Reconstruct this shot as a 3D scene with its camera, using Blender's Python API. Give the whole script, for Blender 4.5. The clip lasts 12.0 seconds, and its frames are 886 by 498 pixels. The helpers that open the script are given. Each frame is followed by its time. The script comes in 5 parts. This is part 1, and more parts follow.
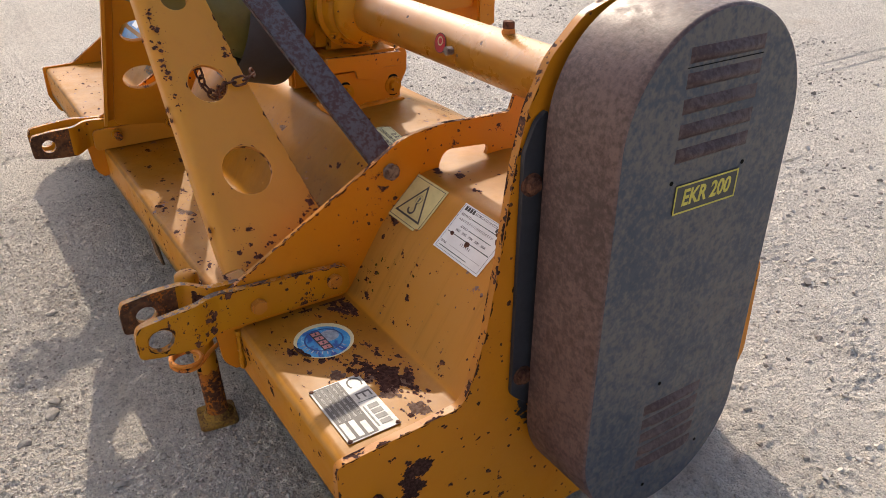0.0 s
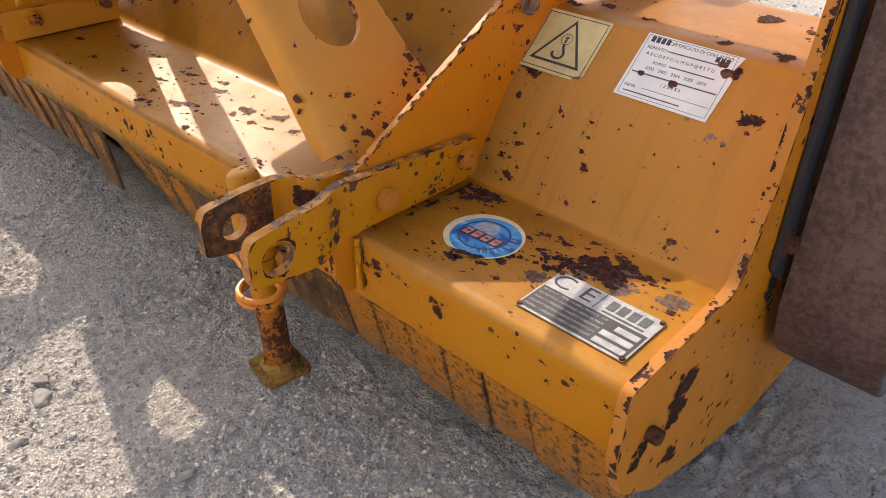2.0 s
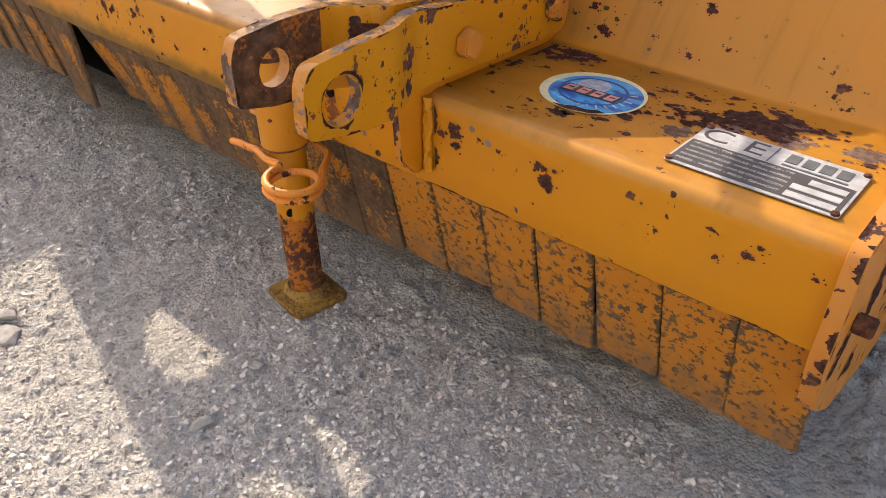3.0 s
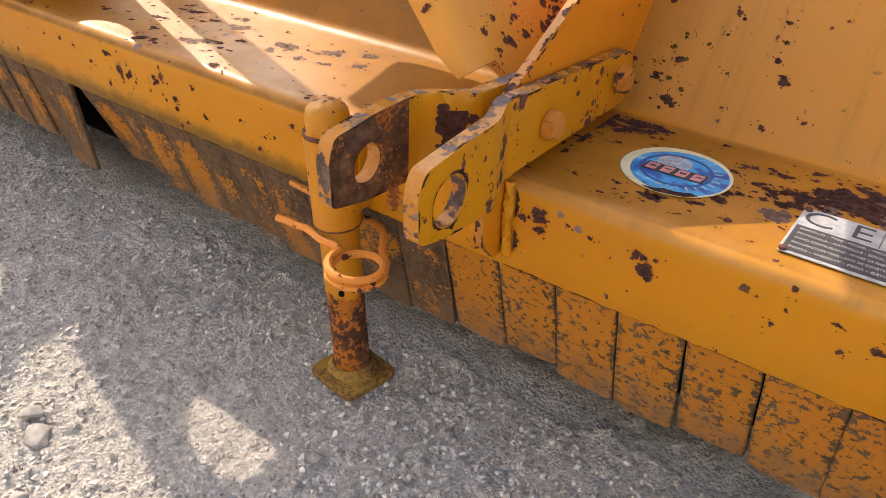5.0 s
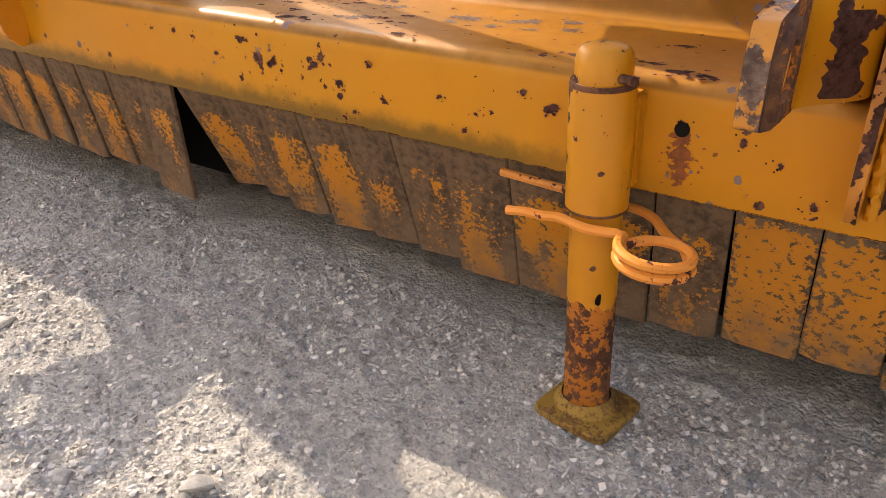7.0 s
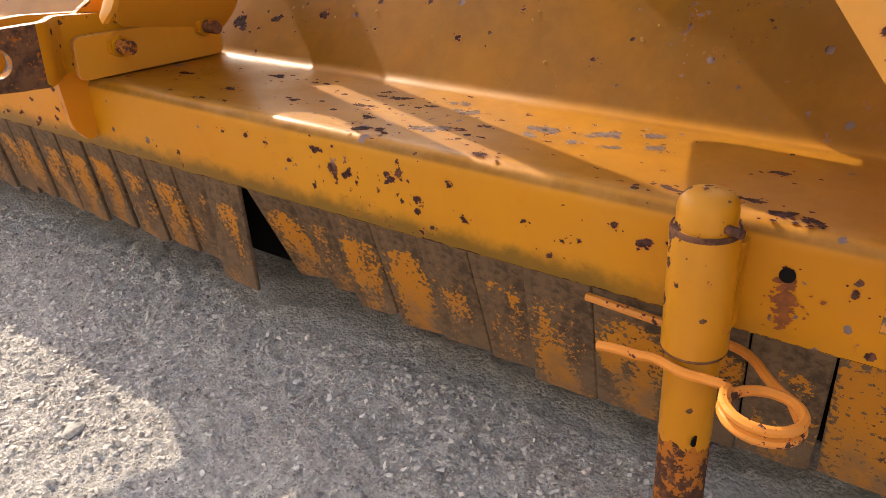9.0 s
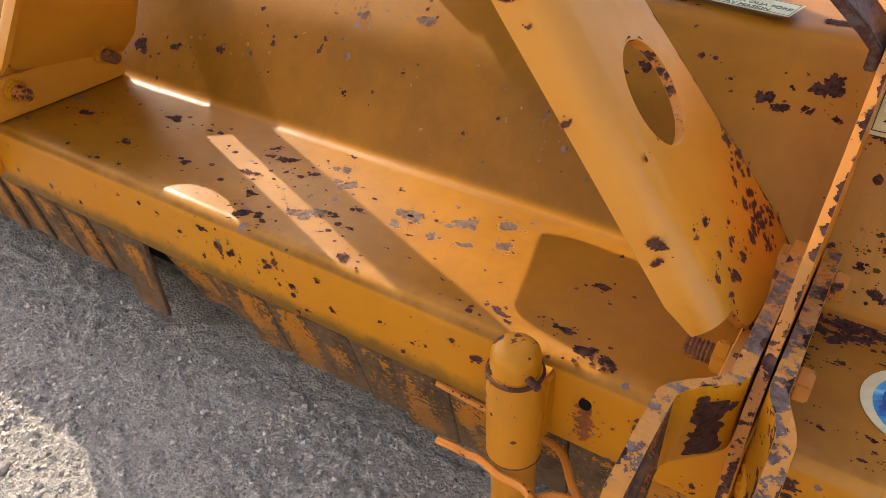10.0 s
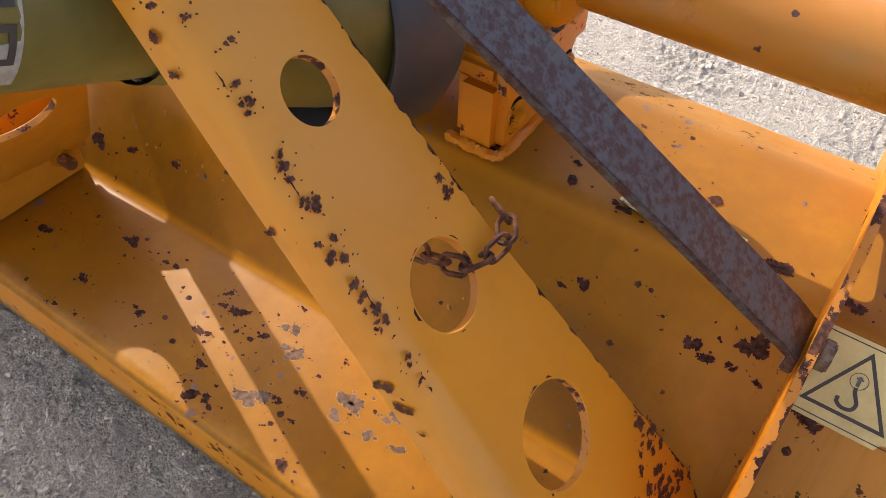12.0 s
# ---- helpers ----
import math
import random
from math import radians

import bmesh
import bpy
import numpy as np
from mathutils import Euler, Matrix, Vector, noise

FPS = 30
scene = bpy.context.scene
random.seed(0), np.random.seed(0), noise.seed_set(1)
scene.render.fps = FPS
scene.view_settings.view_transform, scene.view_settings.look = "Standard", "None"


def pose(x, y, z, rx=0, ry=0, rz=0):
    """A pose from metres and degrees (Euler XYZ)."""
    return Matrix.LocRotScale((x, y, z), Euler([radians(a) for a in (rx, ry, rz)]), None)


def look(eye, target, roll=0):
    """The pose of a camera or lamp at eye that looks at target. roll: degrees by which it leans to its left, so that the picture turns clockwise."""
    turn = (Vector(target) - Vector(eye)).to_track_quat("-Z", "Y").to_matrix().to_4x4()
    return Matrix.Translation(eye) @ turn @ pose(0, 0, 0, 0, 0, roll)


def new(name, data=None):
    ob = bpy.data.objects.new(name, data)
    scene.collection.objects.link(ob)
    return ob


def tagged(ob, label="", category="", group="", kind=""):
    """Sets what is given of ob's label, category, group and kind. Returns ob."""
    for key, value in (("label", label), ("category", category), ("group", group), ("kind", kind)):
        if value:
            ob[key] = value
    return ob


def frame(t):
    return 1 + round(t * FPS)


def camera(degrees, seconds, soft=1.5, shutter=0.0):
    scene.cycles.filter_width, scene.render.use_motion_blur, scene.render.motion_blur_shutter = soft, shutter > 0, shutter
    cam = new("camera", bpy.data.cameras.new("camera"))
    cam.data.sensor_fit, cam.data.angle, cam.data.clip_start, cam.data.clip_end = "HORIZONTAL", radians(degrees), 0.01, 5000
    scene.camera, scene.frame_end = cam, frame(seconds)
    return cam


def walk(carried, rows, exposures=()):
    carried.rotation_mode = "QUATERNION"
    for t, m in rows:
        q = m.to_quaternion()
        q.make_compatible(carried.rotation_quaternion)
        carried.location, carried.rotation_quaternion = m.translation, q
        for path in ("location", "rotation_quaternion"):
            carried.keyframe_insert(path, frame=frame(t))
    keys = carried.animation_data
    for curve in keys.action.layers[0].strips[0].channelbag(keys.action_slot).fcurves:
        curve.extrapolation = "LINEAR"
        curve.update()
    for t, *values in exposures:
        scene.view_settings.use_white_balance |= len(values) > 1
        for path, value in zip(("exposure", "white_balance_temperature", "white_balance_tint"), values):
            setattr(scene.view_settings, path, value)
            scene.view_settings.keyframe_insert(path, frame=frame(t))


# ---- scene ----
from mathutils import geometry

cam = camera(59.4, 12.0, soft=0.6)
PATH = [
    (0, (0.6679, -0.2825, 0.9711), (-0.8001, 0.6819, 0.0146), 0.16),
    (0.5, (0.5595, -0.3402, 0.9195), (-0.8297, 0.7164, -0.0571), 0.52),
    (1, (0.4356, -0.4493, 0.8827), (-0.8706, 0.6797, -0.1269), 0.47),
    (1.5, (0.3362, -0.4888, 0.8263), (-0.8784, 0.6970, -0.2314), 0.82),
    (2, (0.2207, -0.4629, 0.7428), (-0.9178, 0.7621, -0.3541), 1.16),
    (2.5, (0.1300, -0.4673, 0.6177), (-0.9584, 0.7881, -0.4955), 1.64),
    (2.7, (0.0952, -0.4650, 0.5747), (-0.9817, 0.7986, -0.5405), 1.61),
    (3.1, (0.0571, -0.4570, 0.5301), (-1.0037, 0.8268, -0.5774), 1.66),
    (3.5, (0.0183, -0.4434, 0.4915), (-1.0206, 0.8744, -0.5966), 1.85),
    (3.9, (-0.0127, -0.4330, 0.4721), (-1.0292, 0.9179, -0.5964), 2.07),
    (4.3, (-0.0273, -0.4346, 0.4855), (-1.0281, 0.9344, -0.5748), 2.22),
    (4.5, (-0.0308, -0.4451, 0.5197), (-1.0219, 0.9297, -0.5422), 2.30),
    (5, (-0.0597, -0.4857, 0.5681), (-1.0335, 0.8966, -0.5001), 2.37),
    (5.5, (-0.0967, -0.5420, 0.5840), (-1.0495, 0.8536, -0.4858), 2.15),
    (6, (-0.1840, -0.5350, 0.5710), (-1.1168, 0.8903, -0.4772), 1.68),
    (6.5, (-0.3022, -0.5144, 0.4650), (-1.2452, 0.9531, -0.5133), 0.80),
    (7, (-0.3205, -0.5296, 0.4211), (-1.2854, 0.9729, -0.4798), 0.42),
    (7.5, (-0.3500, -0.5473, 0.4276), (-1.3540, 0.9692, -0.4045), 0.12),
    (7.7, (-0.3663, -0.5577, 0.4336), (-1.3905, 0.9568, -0.3772), -0.04),
    (8.1, (-0.3807, -0.5578, 0.4437), (-1.4212, 0.9518, -0.3555), -0.20),
    (8.5, (-0.3892, -0.5425, 0.4613), (-1.4353, 0.9583, -0.3469), -0.31),
    (8.9, (-0.3886, -0.5196, 0.4858), (-1.4249, 0.9703, -0.3545), -0.30),
    (9.3, (-0.3758, -0.4968, 0.5166), (-1.3817, 0.9806, -0.3808), -0.07),
    (9.5, (-0.3558, -0.4766, 0.5504), (-1.3190, 0.9855, -0.4164), 0.30),
    (10, (-0.3267, -0.4314, 0.7060), (-1.2016, 0.9584, -0.4355), 0.80),
    (10.5, (-0.3230, -0.3981, 0.8371), (-1.1374, 0.9117, -0.4362), 1.25),
    (11, (-0.3154, -0.3574, 0.9087), (-1.0798, 0.8918, -0.4533), 1.85),
    (11.5, (-0.3337, -0.2993, 0.9675), (-1.0754, 0.9015, -0.4496), 2.14),
    (12, (-0.3906, -0.2065, 0.9945), (-1.1413, 0.9403, -0.4619), 2.00),
]
walk(cam, [(t, look(eye, target, roll)) for t, eye, target, roll in PATH], [(0.0, 1.07, 6700, 13), (1.5, 1.40, 6700, 13), (2.5, 1.71, 6700, 13), (4.5, 2.02, 6700, 13), (5.5, 1.83, 6700, 13), (7.5, 1.99, 6700, 13), (9.5, 1.85, 6700, 13), (12.0, 1.55, 6700, 13)])

# ---- light ----
SUN_WAY = Vector((1.225, -0.512, -1.0)).normalized()
world = bpy.data.worlds.new("yard_sky")
scene.world = world
world.use_nodes = True
wn = world.node_tree
wn.nodes.clear()
sky = wn.nodes.new("ShaderNodeTexSky")
sky.sky_type = "NISHITA"
sky.sun_disc = False
sky.sun_elevation = math.asin(-SUN_WAY.z)
sky.sun_rotation = math.atan2(-SUN_WAY.x, -SUN_WAY.y)
sky.dust_density = 3.0
background = wn.nodes.new("ShaderNodeBackground")
background.inputs["Strength"].default_value = 0.115
world_out = wn.nodes.new("ShaderNodeOutputWorld")
wn.links.new(sky.outputs["Color"], background.inputs["Color"])
wn.links.new(background.outputs["Background"], world_out.inputs["Surface"])
sun = new("sun", bpy.data.lights.new("sun", "SUN"))
sun.data.energy, sun.data.angle, sun.data.color = 1.80, radians(0.5), (1.0, 0.88, 0.71)
sun.matrix_world = look((-5, 3, 5), Vector((-5, 3, 5)) + SUN_WAY)


# ---- materials ----
class Graph:
    """A small helper to write node materials in a few lines."""

    def __init__(self, name):
        self.mat = bpy.data.materials.new(name)
        self.mat.use_nodes = True
        self.tree = self.mat.node_tree
        self.bsdf = self.tree.nodes["Principled BSDF"]
        self.where = self.add("ShaderNodeTexCoord").outputs["Object"]

    def add(self, kind, operation="", use_clamp=False, interpolation_type="", feature="", data_type=""):
        node = self.tree.nodes.new(kind)
        if operation:
            node.operation = operation
        if use_clamp:
            node.use_clamp = True
        if interpolation_type:
            node.interpolation_type = interpolation_type
        if feature:
            node.feature = feature
        if data_type:
            node.data_type = data_type
        return node

    def put(self, socket, value):
        if hasattr(value, "links"):
            self.tree.links.new(value, socket)
        else:
            socket.default_value = value

    def math(self, op, a, b=0.0, clamp=False):
        node = self.add("ShaderNodeMath", operation=op, use_clamp=clamp)
        self.put(node.inputs[0], a)
        self.put(node.inputs[1], b)
        return node.outputs[0]

    def noise(self, scale, detail=4.0, rough=0.55, where=None, color=False, stretch=None):
        at = where or self.where
        if stretch:
            m = self.add("ShaderNodeMapping")
            self.put(m.inputs["Vector"], at)
            m.inputs["Scale"].default_value = stretch
            at = m.outputs[0]
        node = self.add("ShaderNodeTexNoise")
        self.put(node.inputs["Vector"], at)
        node.inputs["Scale"].default_value = scale
        node.inputs["Detail"].default_value = detail
        node.inputs["Roughness"].default_value = rough
        return node.outputs["Color" if color else "Fac"]

    def voronoi(self, scale, feature="F1", out="Distance", where=None):
        node = self.add("ShaderNodeTexVoronoi", feature=feature)
        self.put(node.inputs["Vector"], where or self.where)
        node.inputs["Scale"].default_value = scale
        return node.outputs[out]

    def ramp(self, value, low, high, a=0.0, b=1.0):
        node = self.add("ShaderNodeMapRange", interpolation_type="SMOOTHSTEP")
        for key, v in (("Value", value), ("From Min", low), ("From Max", high), ("To Min", a), ("To Max", b)):
            self.put(node.inputs[key], v)
        return node.outputs[0]

    def mix(self, fac, a, b):
        node = self.add("ShaderNodeMix", data_type="RGBA")
        self.put(node.inputs[0], fac)
        for socket, v in ((node.inputs[6], a), (node.inputs[7], b)):
            self.put(socket, (*v, 1.0) if isinstance(v, tuple) and len(v) == 3 else v)
        return node.outputs[2]

    def bump(self, height, strength, distance, normal=None):
        node = self.add("ShaderNodeBump")
        self.put(node.inputs["Height"], height)
        node.inputs["Strength"].default_value = strength
        node.inputs["Distance"].default_value = distance
        if normal is not None:
            self.put(node.inputs["Normal"], normal)
        return node.outputs[0]

    def shift(self, amount, scale):
        """Coordinates pushed about by noise, for ragged outlines."""
        n = self.noise(scale, 5, 0.65, color=True)
        sub = self.add("ShaderNodeVectorMath", operation="SUBTRACT")
        self.put(sub.inputs[0], n)
        sub.inputs[1].default_value = (0.5, 0.5, 0.5)
        sc = self.add("ShaderNodeVectorMath", operation="SCALE")
        self.put(sc.inputs[0], sub.outputs[0])
        sc.inputs["Scale"].default_value = amount
        ad = self.add("ShaderNodeVectorMath", operation="ADD")
        self.put(ad.inputs[0], self.where)
        self.put(ad.inputs[1], sc.outputs[0])
        return ad.outputs[0]

    def spots(self, spots, amount=0.03, scale=55.0):
        """Least of (distance to a spot - its radius), with ragged outlines."""
        at = self.shift(amount, scale)
        least = None
        for x, y, z, r in spots:
            d = self.add("ShaderNodeVectorMath", operation="DISTANCE")
            self.put(d.inputs[0], at)
            d.inputs[1].default_value = (x, y, z)
            v = self.math("SUBTRACT", d.outputs["Value"], r)
            least = v if least is None else self.math("MINIMUM", least, v)
        return least

    def done(self, color, rough, normal=None, metal=0.0, spec=0.5):
        self.put(self.bsdf.inputs["Base Color"], (*color, 1.0) if isinstance(color, tuple) and len(color) == 3 else color)
        self.put(self.bsdf.inputs["Roughness"], rough)
        self.put(self.bsdf.inputs["Metallic"], metal)
        self.bsdf.inputs["Specular IOR Level"].default_value = spec
        if normal is not None:
            self.put(self.bsdf.inputs["Normal"], normal)
        return self.mat


def rust_color(g):
    return g.mix(g.ramp(g.noise(170, 5), 0.38, 0.66), (0.045, 0.020, 0.016), (0.13, 0.055, 0.034))


PAINT = (0.472, 0.184, 0.0032)


def paint(name, chips=0.66, spots=(), grime=0.25, primer=0.0, tint=PAINT, rough=0.44, fine=0.70, scale=42.0, shade_film=0.0, specks=0.72, spec=0.15, coat=0.10):
    """Yellow machine paint: chipped to rust, faded and dusty."""
    g = Graph(name)
    fade = g.ramp(g.noise(3.1, 4), 0.3, 0.75)
    base = g.mix(fade, tint, (tint[0] * 1.03, tint[1] * 1.14, tint[2] * 1.8))
    base = g.mix(g.ramp(g.noise(26, 6, 0.7), 0.5, 0.8, 0.0, 0.35), base, (tint[0] * 0.8, tint[1] * 0.72, tint[2]))
    dust = g.ramp(g.noise(9, 7, 0.68), 0.46, 0.80, 0.0, grime)
    base = g.mix(dust, base, (0.35, 0.185, 0.045))
    if shade_film > 0:
        # dirty streaked slopes; shade is put into their colour by each face's tilt
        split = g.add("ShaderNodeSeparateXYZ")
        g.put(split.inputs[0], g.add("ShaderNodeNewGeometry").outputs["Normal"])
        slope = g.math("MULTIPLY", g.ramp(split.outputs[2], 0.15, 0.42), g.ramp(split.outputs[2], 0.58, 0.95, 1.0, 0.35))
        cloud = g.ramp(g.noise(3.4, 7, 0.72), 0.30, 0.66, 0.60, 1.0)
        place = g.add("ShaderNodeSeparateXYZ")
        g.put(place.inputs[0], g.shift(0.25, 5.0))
        dirt_shade = g.mix(g.ramp(place.outputs[0], -0.50, -0.28), (0.165, 0.070, 0.004), (0.42, 0.205, 0.048))
        base = g.mix(g.math("MULTIPLY", g.math("MULTIPLY", slope, cloud), shade_film), base, dirt_shade)
        # flat faces take dust and painted shade, so ledge and top darken
        flat_shade = g.math("MULTIPLY", g.ramp(split.outputs[2], 0.88, 0.97), g.ramp(g.noise(5.0, 8, 0.72), 0.32, 0.62, 0.22, 0.70))
        base = g.mix(flat_shade, base, (0.22, 0.090, 0.008))
        # scuffed front bend and dirty lower edge of the skirt
        near = g.add("ShaderNodeSeparateXYZ")
        g.put(near.inputs[0], g.shift(0.005, 70.0))
        front = g.ramp(near.outputs[1], 0.026, 0.012)
        bend = g.math("MULTIPLY", g.math("MULTIPLY", front, g.ramp(near.outputs[2], 0.268, 0.284)), g.ramp(g.noise(22, 6, 0.7), 0.36, 0.66, 0.0, 0.26))
        base = g.mix(bend, base, (0.58, 0.30, 0.10))
        low = g.math("MULTIPLY", g.math("MULTIPLY", front, g.ramp(g.math("ADD", near.outputs[2], g.math("MULTIPLY", g.noise(30, 7, 0.75), 0.034)), 0.243, 0.222)), g.ramp(place.outputs[0], -0.42, -0.62, 0.10, 0.78))
        base = g.mix(low, base, (0.090, 0.060, 0.011))
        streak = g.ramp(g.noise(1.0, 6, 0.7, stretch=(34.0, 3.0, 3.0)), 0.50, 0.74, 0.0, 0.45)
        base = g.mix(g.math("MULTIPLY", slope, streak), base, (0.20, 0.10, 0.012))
    groups = g.ramp(g.noise(6.5, 3), 0.30, 0.72, -0.09, 0.09)
    big = g.math("ADD", g.noise(scale, 5, 0.62), groups)
    mask = g.ramp(big, chips, chips + 0.012)
    small = g.ramp(g.math("ADD", g.noise(scale * 3.6, 4, 0.6), groups), fine, fine + 0.02)
    mask = g.math("MAXIMUM", mask, small)
    dots = g.add("ShaderNodeTexVoronoi", feature="F1")
    g.put(dots.inputs["Vector"], g.shift(0.007, 210.0))
    dots.inputs["Scale"].default_value = 62.0
    pick = g.add("ShaderNodeSeparateColor")
    g.put(pick.inputs[0], dots.outputs["Color"])
    reach = g.math("MULTIPLY", g.math("MAXIMUM", g.math("ADD", g.math("SUBTRACT", pick.outputs[0], specks), groups), 0.0), 0.95)
    dot = g.ramp(g.math("SUBTRACT", dots.outputs["Distance"], reach), -0.012, -0.03)
    mask = g.math("MAXIMUM", mask, dot)
    if spots:
        mask = g.math("MAXIMUM", mask, g.ramp(g.spots(spots), 0.0006, -0.0006))
    rust = rust_color(g)
    if primer > 0:
        rust = g.mix(g.ramp(g.noise(12, 3), 0.5, 0.56, 0.0, primer), rust, (0.27, 0.20, 0.20))
    rim = g.ramp(big, chips - 0.022, chips, 0.0, 0.55)
    base = g.mix(rim, base, (tint[0] * 0.75, tint[1] * 0.62, tint[2] * 1.5))
    color = g.mix(mask, base, rust)
    rough_now = g.math("ADD", g.math("MULTIPLY", mask, 0.45), g.ramp(g.noise(14, 6, 0.7), 0.3, 0.8, rough - 0.06, rough + 0.16))
    n1 = g.bump(g.noise(7, 3), 0.20, 0.012)
    n2 = g.bump(g.noise(420, 3), 0.10, 0.0006, n1)
    n3 = g.bump(g.math("ADD", g.math("MULTIPLY", mask, -1.0), g.math("MULTIPLY", g.math("MULTIPLY", mask, g.noise(300, 4)), 0.7)), 0.7, 0.0007, n2)
    g.put(g.bsdf.inputs["Coat Weight"], g.math("MULTIPLY", g.math("SUBTRACT", 1.0, mask), coat))
    g.bsdf.inputs["Coat Roughness"].default_value = 0.30
    return g.done(color, rough_now, n3, spec=spec)


def rusty(name, dark, light, mottled=120.0, rough=0.8, paint_left=0.0, paint_color=PAINT, bias=0.52, bump=0.5, metal=0.0, big=9.0, vary=0.0, strips=False, edge=0.10, fleck=230.0, spec=0.18):
    """Rusted or weathered bare steel; some paint may be left on it."""
    g = Graph(name)
    a = g.ramp(g.math("ADD", g.math("MULTIPLY", g.noise(mottled, 6, 0.65), 0.6), g.math("MULTIPLY", g.noise(big, 5, 0.6), 0.4)), 0.50 - edge, 0.50 + edge)
    color = g.mix(a, dark, light)
    rough_now = g.ramp(g.noise(60, 4), 0.3, 0.7, rough - 0.12, rough + 0.1)
    h = g.noise(mottled * 2.2, 5)
    if paint_left > 0:
        m = g.math("ADD", g.math("MULTIPLY", g.noise(fleck, 6, 0.68), 0.60), g.math("MULTIPLY", g.noise(22, 5), 0.40))
        if strips:
            fine, inset, top = (0.80, 0.022, -0.034) if strips == 2 else (0.56, 0.010, -0.058)
            # each strip keeps paint in its middle, worn to brown along its sides and top
            own_xyz = g.add("ShaderNodeSeparateXYZ")
            g.put(own_xyz.inputs[0], g.where)
            moved = g.add("ShaderNodeVectorMath", operation="ADD")
            g.put(moved.inputs[0], g.where)
            g.put(moved.inputs[1], g.math("MULTIPLY", g.add("ShaderNodeObjectInfo").outputs["Random"], 40.0))
            m = g.math("ADD", g.math("MULTIPLY", g.noise(165 if strips == 2 else 230, 5, 0.62, where=moved.outputs[0]), fine), g.math("MULTIPLY", g.noise(1.0, 3, 0.5, where=moved.outputs[0], stretch=(30.0, 20.0, 17.0)), 1.0 - fine))
            across = g.ramp(g.math("ABSOLUTE", own_xyz.outputs[0]), inset, 0.031, 0.016, -0.080)
            m = g.math("ADD", g.math("ADD", m, across), g.ramp(own_xyz.outputs[2], top, top + 0.014, 0.0, -0.150))
        if vary > 0:
            own = g.add("ShaderNodeObjectInfo").outputs["Random"]
            m = g.math("ADD", m, g.math("MULTIPLY", g.math("SUBTRACT", own, 0.5), vary))
        left = g.ramp(m, bias, bias + 0.018, 0.0, paint_left)
        color = g.mix(left, color, paint_color)
        if strips:
            dusty = g.math("MULTIPLY", g.ramp(own_xyz.outputs[2], -0.075, -0.150), g.ramp(g.noise(34, 7, 0.72), 0.34, 0.66, 0.15, 0.85))
            color = g.mix(dusty, color, (0.175, 0.112, 0.066))
        h = g.math("ADD", h, left)
        rough_now = g.math("SUBTRACT", rough_now, g.math("MULTIPLY", left, 0.25))
    return g.done(color, rough_now, g.bump(h, bump, 0.0012), metal, spec=spec)


M = {}
M["hood"] = paint("hood_paint", chips=0.705, primer=0.6, grime=0.22, fine=0.725, shade_film=0.90, rough=0.46, spec=0.15)
M["plate"] = paint("plate_paint", tint=(0.55, 0.186, 0.006), chips=0.70, grime=0.15, fine=0.74, rough=0.40, spec=0.24)
M["leg"] = paint("leg_paint", tint=(0.56, 0.224, 0.012), chips=0.76, grime=0.20, fine=0.79, specks=0.86, rough=0.36, spec=0.45)
M["edge"] = paint("worn_edge_paint", chips=0.575, fine=0.63, grime=0.5, tint=(0.47, 0.175, 0.020), rough=0.42, scale=48.0, specks=0.6, spec=0.3)
M["lug_edge"] = rusty("worn_lug_edge", (0.055, 0.028, 0.018), (0.165, 0.108, 0.086), mottled=110.0, rough=0.5, paint_left=0.95, paint_color=(0.46, 0.190, 0.026), bias=0.470, bump=0.4, big=30.0, fleck=75.0, spec=0.3)
M["lug"] = paint("lug_paint", chips=0.65, fine=0.685, grime=0.2, specks=0.62, rough=0.40, spec=0.24)
M["cast"] = paint("cast_paint", chips=0.635, specks=0.6, grime=0.35, rough=0.48)
M["tube"] = paint("tube_paint", tint=(0.40, 0.152, 0.010), chips=0.77, fine=0.79, grime=0.75, rough=0.30, spec=0.5)
M["flap"] = rusty("flap_steel", (0.062, 0.038, 0.023), (0.155, 0.098, 0.056), paint_left=0.95, paint_color=(0.45, 0.172, 0.010), bias=0.508, rough=0.75, vary=0.08, strips=True)
M["flap_painted"] = rusty("flap_painted_steel", (0.062, 0.038, 0.023), (0.150, 0.098, 0.058), paint_left=0.95, paint_color=(0.45, 0.175, 0.014), bias=0.452, rough=0.7, vary=0.02, strips=2)
M["guard_side"] = rusty("guard_side_rust", (0.058, 0.032, 0.030), (0.146, 0.088, 0.078), mottled=150.0, rough=0.52, bump=0.25, spec=0.5, edge=0.11)
M["guard_face"] = rusty("guard_face_paint", (0.030, 0.044, 0.068), (0.102, 0.092, 0.088), mottled=110.0, rough=0.42, bump=0.15, big=11.0, spec=0.45, edge=0.09)
M["louvre"] = rusty("louvre_rust", (0.050, 0.026, 0.027), (0.102, 0.070, 0.066), mottled=150.0, rough=0.6, spec=0.35)
M["strap"] = rusty("strap_steel", (0.068, 0.032, 0.030), (0.098, 0.094, 0.102), mottled=150.0, rough=0.55, bump=0.6, metal=0.2, big=60.0, edge=0.075, spec=0.4)
M["rust"] = rusty("bare_rust", (0.055, 0.022, 0.015), (0.16, 0.07, 0.04))
M["post"] = rusty("post_rust", (0.062, 0.026, 0.016), (0.165, 0.070, 0.034), paint_left=0.9, paint_color=(0.42, 0.135, 0.014), bias=0.512, bump=0.5, fleck=110.0)
M["foot"] = rusty("foot_rust", (0.10, 0.05, 0.02), (0.22, 0.12, 0.035), paint_left=0.7, paint_color=(0.34, 0.20, 0.03), bias=0.50, big=25.0)
